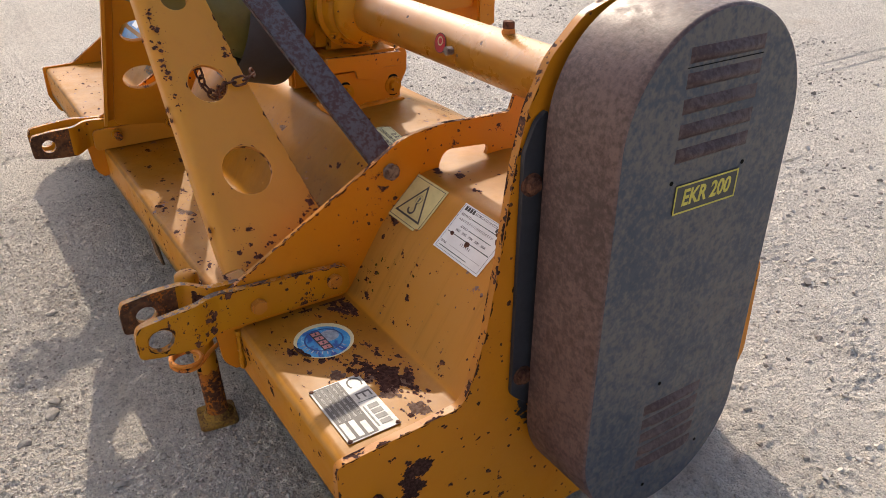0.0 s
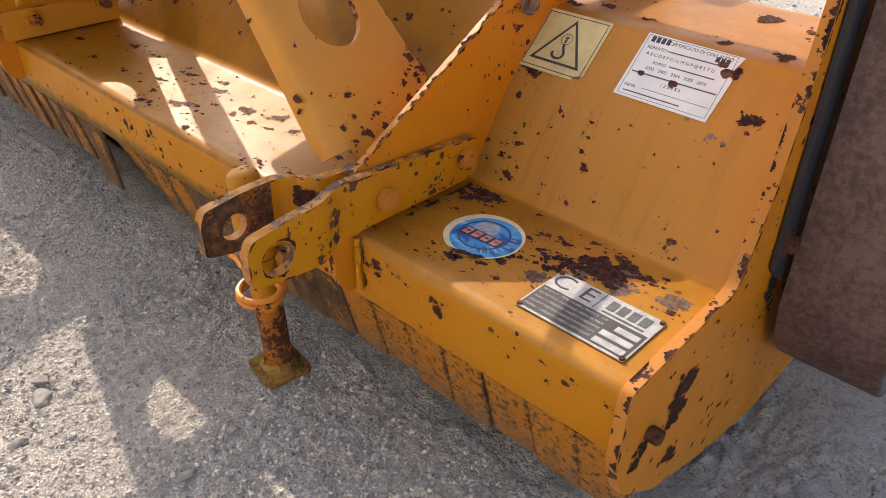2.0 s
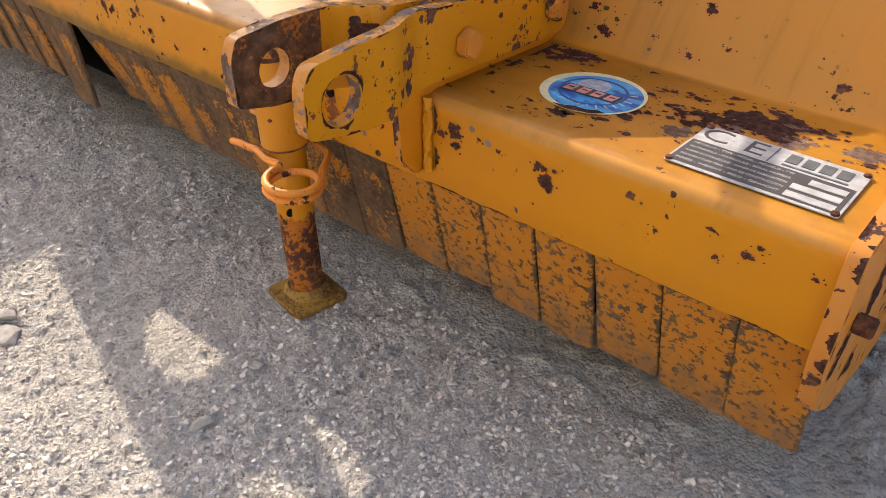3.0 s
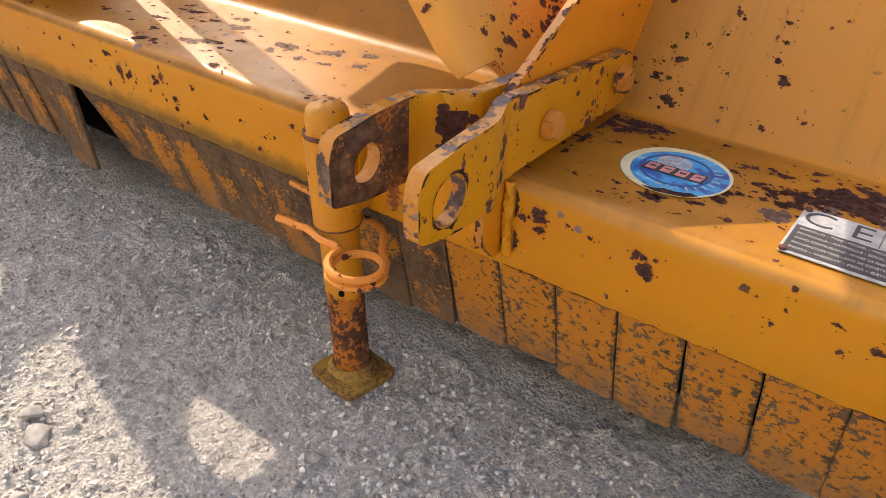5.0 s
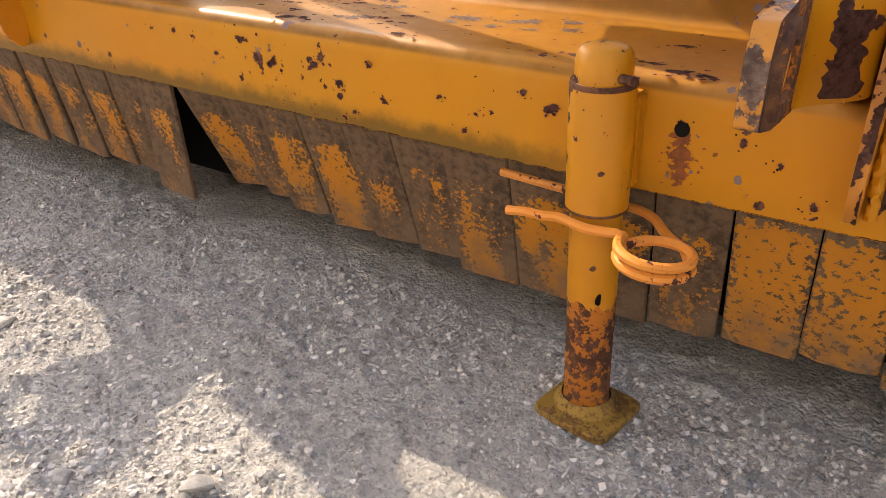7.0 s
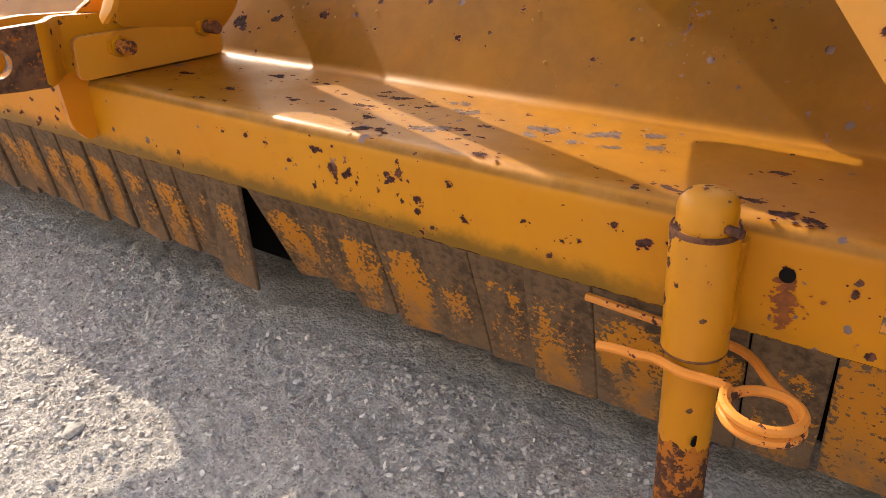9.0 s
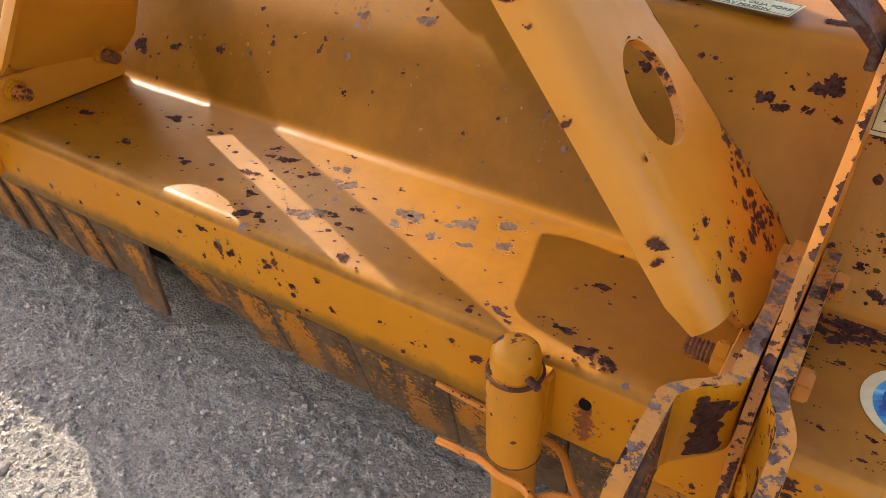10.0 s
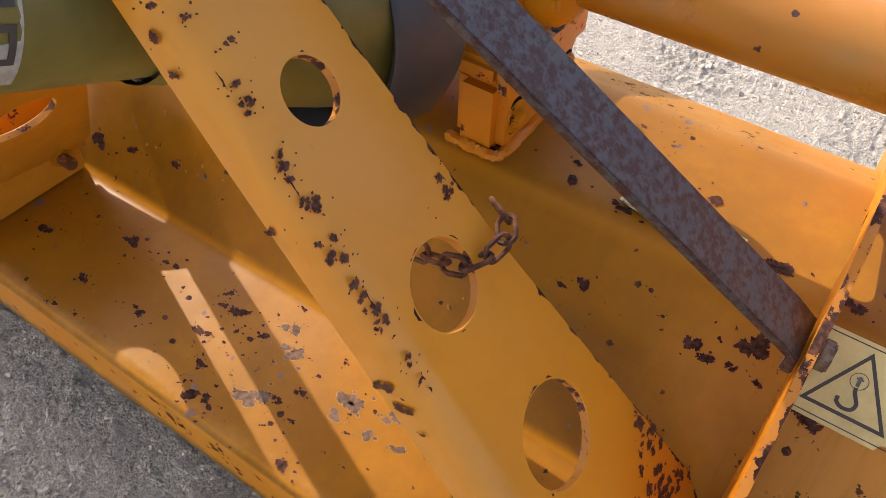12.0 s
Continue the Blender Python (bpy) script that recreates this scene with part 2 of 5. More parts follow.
M["lug_tip"] = rusty("lug_tip_rust", (0.062, 0.030, 0.018), (0.150, 0.070, 0.032), mottled=90.0, paint_left=0.8, paint_color=(0.38, 0.115, 0.010), bias=0.555, bump=0.6, big=30.0)
M["flaked"] = rusty("flaked_rust", (0.028, 0.0125, 0.0098), (0.086, 0.041, 0.032), mottled=200.0, rough=0.85, bump=0.7, spec=0.06)
M["flaked_leg"] = rusty("flaked_leg_rust", (0.050, 0.022, 0.015), (0.125, 0.060, 0.042), mottled=200.0, rough=0.85, bump=0.7, spec=0.06)
M["pin"] = paint("pin_paint", chips=0.64, fine=0.66, specks=0.55, grime=0.2, tint=(0.62, 0.22, 0.03), scale=70.0)
M["steel"] = rusty("dull_steel", (0.16, 0.13, 0.12), (0.30, 0.26, 0.24), rough=0.55, metal=0.6)
M["bolt_steel"] = rusty("weathered_bolt", (0.085, 0.050, 0.038), (0.26, 0.20, 0.155), mottled=90.0, rough=0.6, metal=0.2)
M["jack"] = paint("jack_paint", chips=0.625, fine=0.68, grime=0.3, specks=0.56, rough=0.38, spec=0.30)
# flat black: the dark of holes and slits, and shade behind the flaps
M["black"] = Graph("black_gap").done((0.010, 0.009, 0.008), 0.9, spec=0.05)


def plain(name, color, rough=0.5, vary=0.15, scale=30.0, metal=0.0, bump=0.1):
    g = Graph(name)
    c = g.mix(g.ramp(g.noise(scale, 6, 0.65), 0.3, 0.75), color, tuple(v * (1 - vary) for v in color))
    return g.done(c, rough, g.bump(g.noise(scale * 9, 3), bump, 0.001), metal)


M["peeling"] = plain("peeling_paint_rim", (0.50, 0.23, 0.055), 0.6, 0.35, 120.0)
M["stained"] = plain("rust_stained_paint", (0.40, 0.118, 0.010), 0.6, 0.35, 90.0)
M["olive"] = plain("olive_plastic", (0.185, 0.165, 0.042), 0.40, 0.50, 6.0)
M["grey_plastic"] = plain("grey_plastic", (0.040, 0.041, 0.046), 0.5, 0.3, 20.0)
M["label_yellow"] = plain("faded_yellow_label", (0.64, 0.55, 0.25), 0.5, 0.3, 26.0)
M["label_green"] = plain("faded_pale_label", (0.60, 0.62, 0.34), 0.5, 0.25, 26.0)
M["label_white"] = plain("white_label", (0.74, 0.76, 0.76), 0.45, 0.12, 30.0)
M["label_dirty"] = plain("dirty_white_label", (0.36, 0.36, 0.33), 0.6, 0.5, 60.0)
M["label_ink"] = plain("label_ink", (0.05, 0.045, 0.045), 0.55, 0.3, 60.0)
M["ink_grey"] = plain("worn_ink", (0.10, 0.11, 0.11), 0.5, 0.4, 90.0)
M["aluminium"] = plain("aluminium_plate", (0.46, 0.46, 0.45), 0.48, 0.40, 90.0, metal=0.1)
M["blue"] = plain("blue_print", (0.03, 0.20, 0.50), 0.35, 0.6, 40.0)
def swirled_print():
    g = Graph("blue_swirl_print")
    n = g.noise(1.0, 3, 0.5, where=g.shift(0.05, 22.0), stretch=(26.0, 60.0, 26.0))
    color = g.mix(g.ramp(n, 0.36, 0.50), (0.012, 0.075, 0.32), (0.035, 0.30, 0.58))
    color = g.mix(g.ramp(n, 0.56, 0.66), color, (0.22, 0.58, 0.74))
    return g.done(color, 0.35, g.bump(g.noise(300, 3), 0.1, 0.001))


M["swirl"] = swirled_print()
M["globe_grey"] = plain("grey_globe_print", (0.42, 0.50, 0.55), 0.35, 0.6, 90.0)
M["deep_blue"] = plain("deep_blue_print", (0.02, 0.09, 0.30), 0.35, 0.4, 60.0)
M["pink"] = plain("faded_red_print", (0.58, 0.25, 0.23), 0.4, 0.3, 60.0)
M["cream"] = plain("cream_rim", (0.72, 0.66, 0.38), 0.4, 0.2, 60.0)
M["red"] = plain("red_print", (0.42, 0.02, 0.03), 0.4, 0.2, 60.0)
M["yellow_print"] = plain("yellow_print", (0.58, 0.50, 0.08), 0.5, 0.25, 60.0)
M["strip_black"] = plain("black_strip_paint", (0.026, 0.028, 0.036), 0.55, 0.3, 60.0)
M["dark_plate"] = plain("dark_label", (0.045, 0.045, 0.042), 0.5, 0.3, 60.0)


def ground_material():
    g = Graph("gravel_ground")
    tone = g.ramp(g.noise(1.3, 6, 0.65), 0.32, 0.7)
    base = g.mix(tone, (0.70, 0.645, 0.570), (0.80, 0.745, 0.665))
    base = g.mix(g.ramp(g.noise(2.2, 3), 0.60, 0.76, 0.0, 0.3), base, (0.52, 0.40, 0.27))
    # grit: each grain a cell of its own tone
    cell = g.add("ShaderNodeTexVoronoi", feature="F1")
    g.put(cell.inputs["Vector"], g.shift(0.004, 160.0))
    cell.inputs["Scale"].default_value = 260.0
    split = g.add("ShaderNodeSeparateColor")
    g.put(split.inputs[0], cell.outputs["Color"])
    base = g.mix(g.ramp(split.outputs[0], 0.72, 0.80, 0.0, 0.34), base, (0.34, 0.32, 0.30))
    base = g.mix(g.ramp(split.outputs[1], 0.80, 0.9, 0.0, 0.4), base, (0.86, 0.81, 0.74))
    # bits of stone pressed into the surface, more of them in some stretches
    big = g.add("ShaderNodeTexVoronoi", feature="F1")
    g.put(big.inputs["Vector"], g.shift(0.012, 60.0))
    big.inputs["Scale"].default_value = 85.0
    part_of = g.add("ShaderNodeSeparateColor")
    g.put(part_of.inputs[0], big.outputs["Color"])
    base = g.mix(g.ramp(part_of.outputs[0], 0.70, 0.90, 0.0, 0.20), base, (0.30, 0.28, 0.255))
    # darker crumbs; shade of pits and gaps between clods put into the colour
    crumbly = g.ramp(g.noise(6.0, 4, 0.6), 0.36, 0.62, 0.25, 1.0)
    pits = g.math("MULTIPLY", g.ramp(g.noise(105, 4, 0.62), 0.600, 0.640, 0.0, 0.55), crumbly)
    base = g.mix(pits, base, (0.110, 0.102, 0.094))
    base = g.mix(g.math("MULTIPLY", g.ramp(g.noise(48, 8, 0.72), 0.55, 0.63, 0.0, 0.34), crumbly), base, (0.24, 0.222, 0.20))
    base = g.mix(g.ramp(g.noise(15, 7, 0.72), 0.54, 0.72, 0.0, 0.22), base, (0.38, 0.35, 0.32))
    h = g.math("ADD", g.math("MULTIPLY", cell.outputs["Distance"], -1.0), g.math("MULTIPLY", g.noise(420, 5, 0.8), 0.6))
    # packed grains at three sizes
    mid = g.add("ShaderNodeTexVoronoi", feature="F1")
    g.put(mid.inputs["Vector"], g.shift(0.006, 110.0))
    mid.inputs["Scale"].default_value = 140.0
    tall = g.add("ShaderNodeSeparateColor")
    g.put(tall.inputs[0], mid.outputs["Color"])
    domes = g.math("MULTIPLY", g.math("SUBTRACT", 0.62, mid.outputs["Distance"]), g.ramp(tall.outputs[0], 0.25, 1.0, 0.15, 1.0))
    n1 = g.bump(g.noise(45, 8, 0.72), 0.9, 0.014)
    n1 = g.bump(domes, 1.0, 0.011, n1)
    n2 = g.bump(g.math("ADD", big.outputs["Distance"], pits), 0.7, -0.006, n1)
    n3 = g.bump(h, 1.0, 0.0050, n2)
    return g.done(base, 0.95, n3, spec=0.1)


def gravel_material():
    """Each loose stone has a tone of its own, from dark slate to pale limestone."""
    g = Graph("gravel_stones")
    island = g.add("ShaderNodeNewGeometry").outputs["Random Per Island"]
    base = g.mix(g.ramp(island, 0.0, 0.45), (0.22, 0.196, 0.170), (0.54, 0.497, 0.440))
    base = g.mix(g.ramp(island, 0.55, 1.0), base, (0.68, 0.63, 0.56))
    base = g.mix(g.ramp(g.noise(420, 4, 0.7), 0.40, 0.7, 0.0, 0.4), base, (0.40, 0.365, 0.32))
    return g.done(base, 0.92, g.bump(g.noise(700, 4), 0.4, 0.001), spec=0.15)


M["plaster"] = plain("pale_plaster", (0.68, 0.65, 0.60), 0.9, 0.2, 8.0)
M["ground"] = ground_material()
M["gravel"] = gravel_material()
M["stone"] = plain("stone", (0.36, 0.335, 0.30), 0.9, 0.55, 70.0, bump=1.0)


# ---- mesh tools ----
def part(name, bm, material, parent, label="", smooth=40.0):
    """Links a bmesh as one mesh object under a thing or a part."""
    mesh = bpy.data.meshes.new(name)
    bmesh.ops.recalc_face_normals(bm, faces=bm.faces)
    bm.to_mesh(mesh)
    bm.free()
    for m in material if isinstance(material, (list, tuple)) else [material]:
        mesh.materials.append(m)
    if smooth:
        mesh.polygons.foreach_set("use_smooth", [True] * len(mesh.polygons))
        mesh.set_sharp_from_angle(angle=radians(smooth))
    ob = new(name, mesh)
    ob.parent = parent
    if label:
        tagged(ob, label)
    return ob


def bevelled(bm, width, segments=2, angle=40.0):
    edges = [e for e in bm.edges if len(e.link_faces) == 2 and e.calc_face_angle(0) > radians(angle)]
    bmesh.ops.bevel(bm, geom=edges, offset=width, segments=segments, affect="EDGES", clamp_overlap=True)
    return bm


def box(x0, x1, y0, y1, z0, z1, bevel=0.002, m=None):
    bm = bmesh.new()
    bmesh.ops.create_cube(bm, size=1.0)
    for v in bm.verts:
        v.co = Vector(((x0 + x1) / 2 + v.co.x * (x1 - x0), (y0 + y1) / 2 + v.co.y * (y1 - y0), (z0 + z1) / 2 + v.co.z * (z1 - z0)))
    if bevel:
        bevelled(bm, bevel)
    if m is not None:
        bm.transform(m)
    return bm


def rounded(points, radius, steps=4, closed=True):
    """2D outline with its corners rounded; radius: one number, or one for each point."""
    pts = [Vector(p) for p in points]
    radii = radius if isinstance(radius, (list, tuple)) else [radius] * len(pts)
    out = []
    for i, p in enumerate(pts):
        if radii[i] <= 0 or (not closed and i in (0, len(pts) - 1)):
            out.append(p)
            continue
        a, b = pts[i - 1] - p, pts[(i + 1) % len(pts)] - p
        cut = min(radii[i] * 1.0, a.length * 0.45, b.length * 0.45)
        a, b = p + a.normalized() * cut, p + b.normalized() * cut
        for k in range(steps + 1):
            s = k / steps
            out.append(a * (1 - s) ** 2 + p * 2 * s * (1 - s) + b * s * s)
    return out


def circle(cx, cy, r, n=28):
    return [Vector((cx + r * math.cos(2 * math.pi * k / n), cy + r * math.sin(2 * math.pi * k / n))) for k in range(n)]


def sheet(outline, holes, thick, m, bevel=0.0012, rim=0):
    """A flat plate with holes: outline and holes in its own plane, thick along its z, laid into the world by m. rim: material of its edges."""
    loops, points = [], []
    for loop in [outline, *holes]:
        loops.append(list(range(len(points), len(points) + len(loop))))
        points += [Vector((p[0], p[1])) for p in loop]
    flat, _, faces, _, _, _ = geometry.delaunay_2d_cdt(points, [], loops, 2, 1e-7)
    bm = bmesh.new()
    vs = [bm.verts.new((p.x, p.y, 0)) for p in flat]
    for face in faces:
        bm.faces.new([vs[k] for k in face])
    bmesh.ops.delete(bm, geom=[v for v in bm.verts if not v.link_faces], context="VERTS")
    bm.normal_update()
    made = bmesh.ops.extrude_face_region(bm, geom=list(bm.faces))
    bmesh.ops.translate(bm, verts=[v for v in made["geom"] if isinstance(v, bmesh.types.BMVert)], vec=(0, 0, thick))
    bmesh.ops.recalc_face_normals(bm, faces=bm.faces)
    if rim:
        for f in bm.faces:
            if abs(f.normal.z) < 0.5:
                f.material_index = rim
    if bevel:
        bevelled(bm, bevel, 1, 60)
    bm.transform(m)
    return bm


def edge_chips(outline, m, seed, gap=0.02, reach=0.015, deep=0.004, keep=None, closed=True, outwards=False, rim=0.0):
    """Ragged chips along the edge of a flat face, growing inwards from its outline."""
    rnd = random.Random(seed)
    pts = [Vector(p) for p in outline]
    area = sum(a.x * b.y - b.x * a.y for a, b in zip(pts, pts[1:] + pts[:1]))
    if closed:
        pts.append(pts[0])
    side = 1.0 if area > 0 or not closed else -1.0
    side = -side if outwards else side
    runs = [(b - a).length for a, b in zip(pts, pts[1:])]
    total = sum(runs)

    def at(s):
        for a, b, d in zip(pts, pts[1:], runs):
            if s <= d and d > 0:
                t = (b - a) / d
                return a + t * s, Vector((-t.y, t.x)) * side
            s -= d
        return pts[-1], Vector((0, 0))

    bm = bmesh.new()
    s = rnd.uniform(0, gap)
    while s < total - reach:
        long = reach * rnd.uniform(0.12, 1.0) ** 1.6 + 0.001
        if keep is None or keep(at(s)[0]):
            d = deep * rnd.uniform(0.25, 1.0) * min(1.0, 0.4 + long / reach)
            n = 7 + int(long * 900)
            rnd_side = rnd.random() < 0.6
            low, high = [], []
            for k in range(n + 1):
                p, inward = at(s + long * k / n)
                h = d * max(0.0, math.sin(math.pi * k / n)) ** 0.6 * (0.70 + 0.7 * noise.noise(Vector((s * 90, long * k / n * 260, seed))) + 0.35 * noise.noise(Vector((s * 70, long * k / n * 800, seed))))
                if rim:
                    edge = p - inward * 0.0004
                    top, h = rnd_side, min(h, rim * 0.85)
                    low.append(bm.verts.new((*edge, rim - 0.0004 if top else 0.0004)))
                    high.append(bm.verts.new((*edge, rim - 0.0005 - max(h, 0.0002) if top else 0.0005 + max(h, 0.0002))))
                    continue
                low.append(bm.verts.new((*(p + inward * 0.0005), 0.0003)))
                high.append(bm.verts.new((*(p + inward * (0.0006 + max(h, 0.0002))), 0.0003)))
            for k in range(n):
                bm.faces.new((low[k], low[k + 1], high[k + 1], high[k]))
        s += long + rnd.expovariate(1.0 / gap)
    bm.transform(m)
    return bm


def frame_of(origin, u, v):
    """Matrix whose x and y axes lie along u and v at origin."""
    u = Vector(u).normalized()
    w = u.cross(Vector(v)).normalized()
    v = w.cross(u)
    return Matrix(((u.x, v.x, w.x, origin[0]), (u.y, v.y, w.y, origin[1]), (u.z, v.z, w.z, origin[2]), (0, 0, 0, 1)))


def along_x(x):
    """Plane of y and z at x; thickness goes towards +x."""
    return frame_of((x, 0, 0), (0, 1, 0), (0, 0, 1))


def lathe(profile, m, n=32, cap=True):
    """Turns (radius, height) pairs round the z axis of m."""
    bm = bmesh.new()
    rings = [[bm.verts.new((r * math.cos(2 * math.pi * k / n), r * math.sin(2 * math.pi * k / n), h)) for k in range(n)] for r, h in profile]
    for a, b in zip(rings, rings[1:]):
        for k in range(n):
            bm.faces.new((a[k], a[(k + 1) % n], b[(k + 1) % n], b[k]))
    if cap:
        bm.faces.new(rings[0])
        bm.faces.new(rings[-1])
    bm.transform(m)
    return bm


def axis_frame(origin, way):
    return Matrix.Translation(origin) @ Vector(way).to_track_quat("Z", "Y").to_matrix().to_4x4()


def hexagon(origin, way, r, h, washer=0.0, sides=6):
    bm = bmesh.new()
    bmesh.ops.create_cone(bm, cap_ends=True, segments=sides, radius1=r, radius2=r * 0.97, depth=h, matrix=Matrix.Translation((0, 0, h / 2)))
    bevelled(bm, r * 0.12, 2, 25)
    if washer:
        bmesh.ops.create_cone(bm, cap_ends=True, segments=24, radius1=washer, radius2=washer * 0.97, depth=0.003, matrix=Matrix.Translation((0, 0, 0.0005)))
    bm.transform(axis_frame(origin, way))
    return bm


def tube_path(points, r, n=10, closed=False, flat=None):
    """Round bar (or, with flat = (half width, half thickness) and a side way, a flat bar) along a line of points."""
    bm = bmesh.new()
    pts = [Vector(p) for p in points]
    count = len(pts)
    rings = []
    side = None
    for i, p in enumerate(pts):
        a = pts[(i - 1) % count] if closed or i else p
        b = pts[(i + 1) % count] if closed or i < count - 1 else p
        way = (b - a).normalized()
        if side is None:
            side = way.orthogonal().normalized()
        side = (side - way * side.dot(way)).normalized()
        up = way.cross(side)
        rings.append([bm.verts.new(p + r * (side * math.cos(2 * math.pi * k / n) + up * math.sin(2 * math.pi * k / n))) for k in range(n)])
    for i in range(count if closed else count - 1):
        a, b = rings[i], rings[(i + 1) % count]
        for k in range(n):
            bm.faces.new((a[k], a[(k + 1) % n], b[(k + 1) % n], b[k]))
    if not closed:
        bm.faces.new(rings[0])
        bm.faces.new(rings[-1])
    return bm


def flat_bar(points, side, width, thick):
    """Flat bar along points, its width along side."""
    bm = bmesh.new()
    pts = [Vector(p) for p in points]
    rings = []
    for i, p in enumerate(pts):
        way = (pts[min(i + 1, len(pts) - 1)] - pts[max(i - 1, 0)]).normalized()
        s = Vector(side)
        s = (s - way * s.dot(way)).normalized()
        n = way.cross(s)
        rings.append([bm.verts.new(p + s * a * width / 2 + n * b * thick / 2) for a, b in ((-1, -1), (1, -1), (1, 1), (-1, 1))])
    for a, b in zip(rings, rings[1:]):
        for k in range(4):
            bm.faces.new((a[k], a[(k + 1) % 4], b[(k + 1) % 4], b[k]))
    bm.faces.new(rings[0])
    bm.faces.new(rings[-1])
    bmesh.ops.recalc_face_normals(bm, faces=bm.faces)
    return bevelled(bm, 0.0015, 2, 50)


def smooth_line(points, steps=6):
    """A Catmull-Rom line through points."""
    pts = [Vector(p) for p in points]
    pts = [pts[0] * 2 - pts[1], *pts, pts[-1] * 2 - pts[-2]]
    out = []
    for a, b, c, d in zip(pts, pts[1:], pts[2:], pts[3:]):
        for k in range(steps):
            s = k / steps
            out.append(0.5 * (2 * b + (c - a) * s + (2 * a - 5 * b + 4 * c - d) * s * s + (3 * b - a - 3 * c + d) * s ** 3))
    return out + [pts[-2]]


def decal(outline, m, thick=0.0006):
    return sheet(outline, [], thick, m, bevel=0)


def rectangle(x0, x1, y0, y1):
    return [Vector(p) for p in ((x0, y0), (x1, y0), (x1, y1), (x0, y1))]


def bars(rows, m, thick=0.0004):
    """Short flat bars, for print too small to read: rows of x0, x1, y0, y1."""
    bm = bmesh.new()
    for x0, x1, y0, y1 in rows:
        vs = [bm.verts.new((*p, z)) for z in (0, thick) for p in ((x0, y0), (x1, y0), (x1, y1), (x0, y1))]
        for q in ((0, 1, 2, 3), (4, 5, 6, 7), (0, 1, 5, 4), (1, 2, 6, 5), (2, 3, 7, 6), (3, 0, 4, 7)):
            bm.faces.new([vs[k] for k in q])
    bm.transform(m)
    return bm


def each_bar(name, rows, m, material, parent):
    """Bars of print, each a part of its own."""
    for row in rows:
        part(name, bars([row], m), material, parent, smooth=0)


def lettering(text, size, m, bold=0.0, shear=0.0):
    """Writing in the built-in font, centred on m."""
    curve = bpy.data.curves.new("lettering", "FONT")
    curve.body, curve.size, curve.align_x, curve.align_y = text, size, "CENTER", "CENTER"
    curve.extrude, curve.offset, curve.shear, curve.resolution_u = 0.0002, bold, shear, 3
    ob = bpy.data.objects.new("lettering", curve)
    mesh = bpy.data.meshes.new_from_object(ob)
    bm = bmesh.new()
    bm.from_mesh(mesh)
    bpy.data.objects.remove(ob)
    bpy.data.meshes.remove(mesh)
    bm.transform(m)
    return bm


MIRROR = Matrix.Translation((-1.61, 0, 0)) @ Matrix.Diagonal((-1, 1, 1, 1))


def mirrored(bm):
    bm.transform(MIRROR)
    bmesh.ops.reverse_faces(bm, faces=bm.faces)
    return bm


# ---- the ground ----
def ground_lines(low, high, step, reach):
    out = list(np.arange(low, high + step / 2, step))
    d, a, b = step, low, high
    while b < reach or a > -reach:
        d *= 1.35
        a, b = a - d, b + d
        out = [a, *out, b]
    return out


def ground_height(x, y):
    """Worn yard surface: slow swells, clods and crumbs."""
    v = Vector((x, y, 0.0))
    rough_here = 0.55 + 0.9 * max(0.0, noise.noise(v * 4.5) + 0.15)
    clods = max(0.0, noise.noise(v * 52.0) - 0.10) * 0.0125 + max(0.0, noise.noise(v * 105.0) - 0.08) * 0.0085
    return 0.005 * noise.noise(v * 1.7) + 0.005 * noise.noise(v * 6.0) + 0.0035 * noise.noise(v * 21.0) + rough_here * (clods + 0.0016 * noise.noise(v * 170.0)) + 0.0008


def finer(lines, low, high, parts):
    """The same lines, with each gap between low and high split into parts."""
    out = []
    for a, b in zip(lines, lines[1:]):
        n = parts if low <= a and b <= high else 1
        out += [a + (b - a) * k / n for k in range(n)]
    return out + [lines[-1]]


def build_ground():
    xs, ys = ground_lines(-2.4, 0.7, 0.0085, 250.0), ground_lines(-0.9, 1.7, 0.0085, 250.0)
    xs, ys = finer(xs, -1.65, 0.12, 3), finer(ys, -0.56, 0.08, 3)
    verts = [(x, y, ground_height(x, y)) for y in ys for x in xs]
    w = len(xs)
    faces = [(j * w + i, j * w + i + 1, (j + 1) * w + i + 1, (j + 1) * w + i) for j in range(len(ys) - 1) for i in range(w - 1)]
    mesh = bpy.data.meshes.new("ground")
    mesh.from_pydata(verts, [], faces)
    mesh.polygons.foreach_set("use_smooth", [True] * len(faces))
    mesh.materials.append(M["ground"])
    return tagged(new("ground", mesh), "pale grey compacted gravel yard with loose grit", "ground", kind="structure")


build_ground()


# unseen wall, added behind the camera to bounce sunlight onto the mower's front
def build_bounce_wall():
    bm = box(-10.0, 8.0, -4.4, -4.1, -0.1, 5.0, 0.01)
    mesh = bpy.data.meshes.new("bounce_wall")
    bm.to_mesh(mesh)
    bm.free()
    mesh.materials.append(M["plaster"])
    return tagged(new("bounce_wall", mesh), "plain pale wall, unseen, added to bounce sunlight onto the mower", "wall", kind="structure")


build_bounce_wall()

# ---- the mower ----
mower = tagged(new("flail_mower"), "worn yellow tractor flail mower with chipped rusty paint, standing on gravel", "flail mower")

# hood: front skirt, ledge, raked wall, sloping facet, flat top, rear slope
HOOD = [(0.004, 0.200), (0.0, 0.286), (0.190, 0.286), (0.262, 0.400), (0.336, 0.470), (0.522, 0.475), (0.628, 0.430), (0.725, 0.330), (0.800, 0.150)]
FACET = frame_of((0, 0.262, 0.400), (1, 0, 0), (0, 0.074, 0.070))


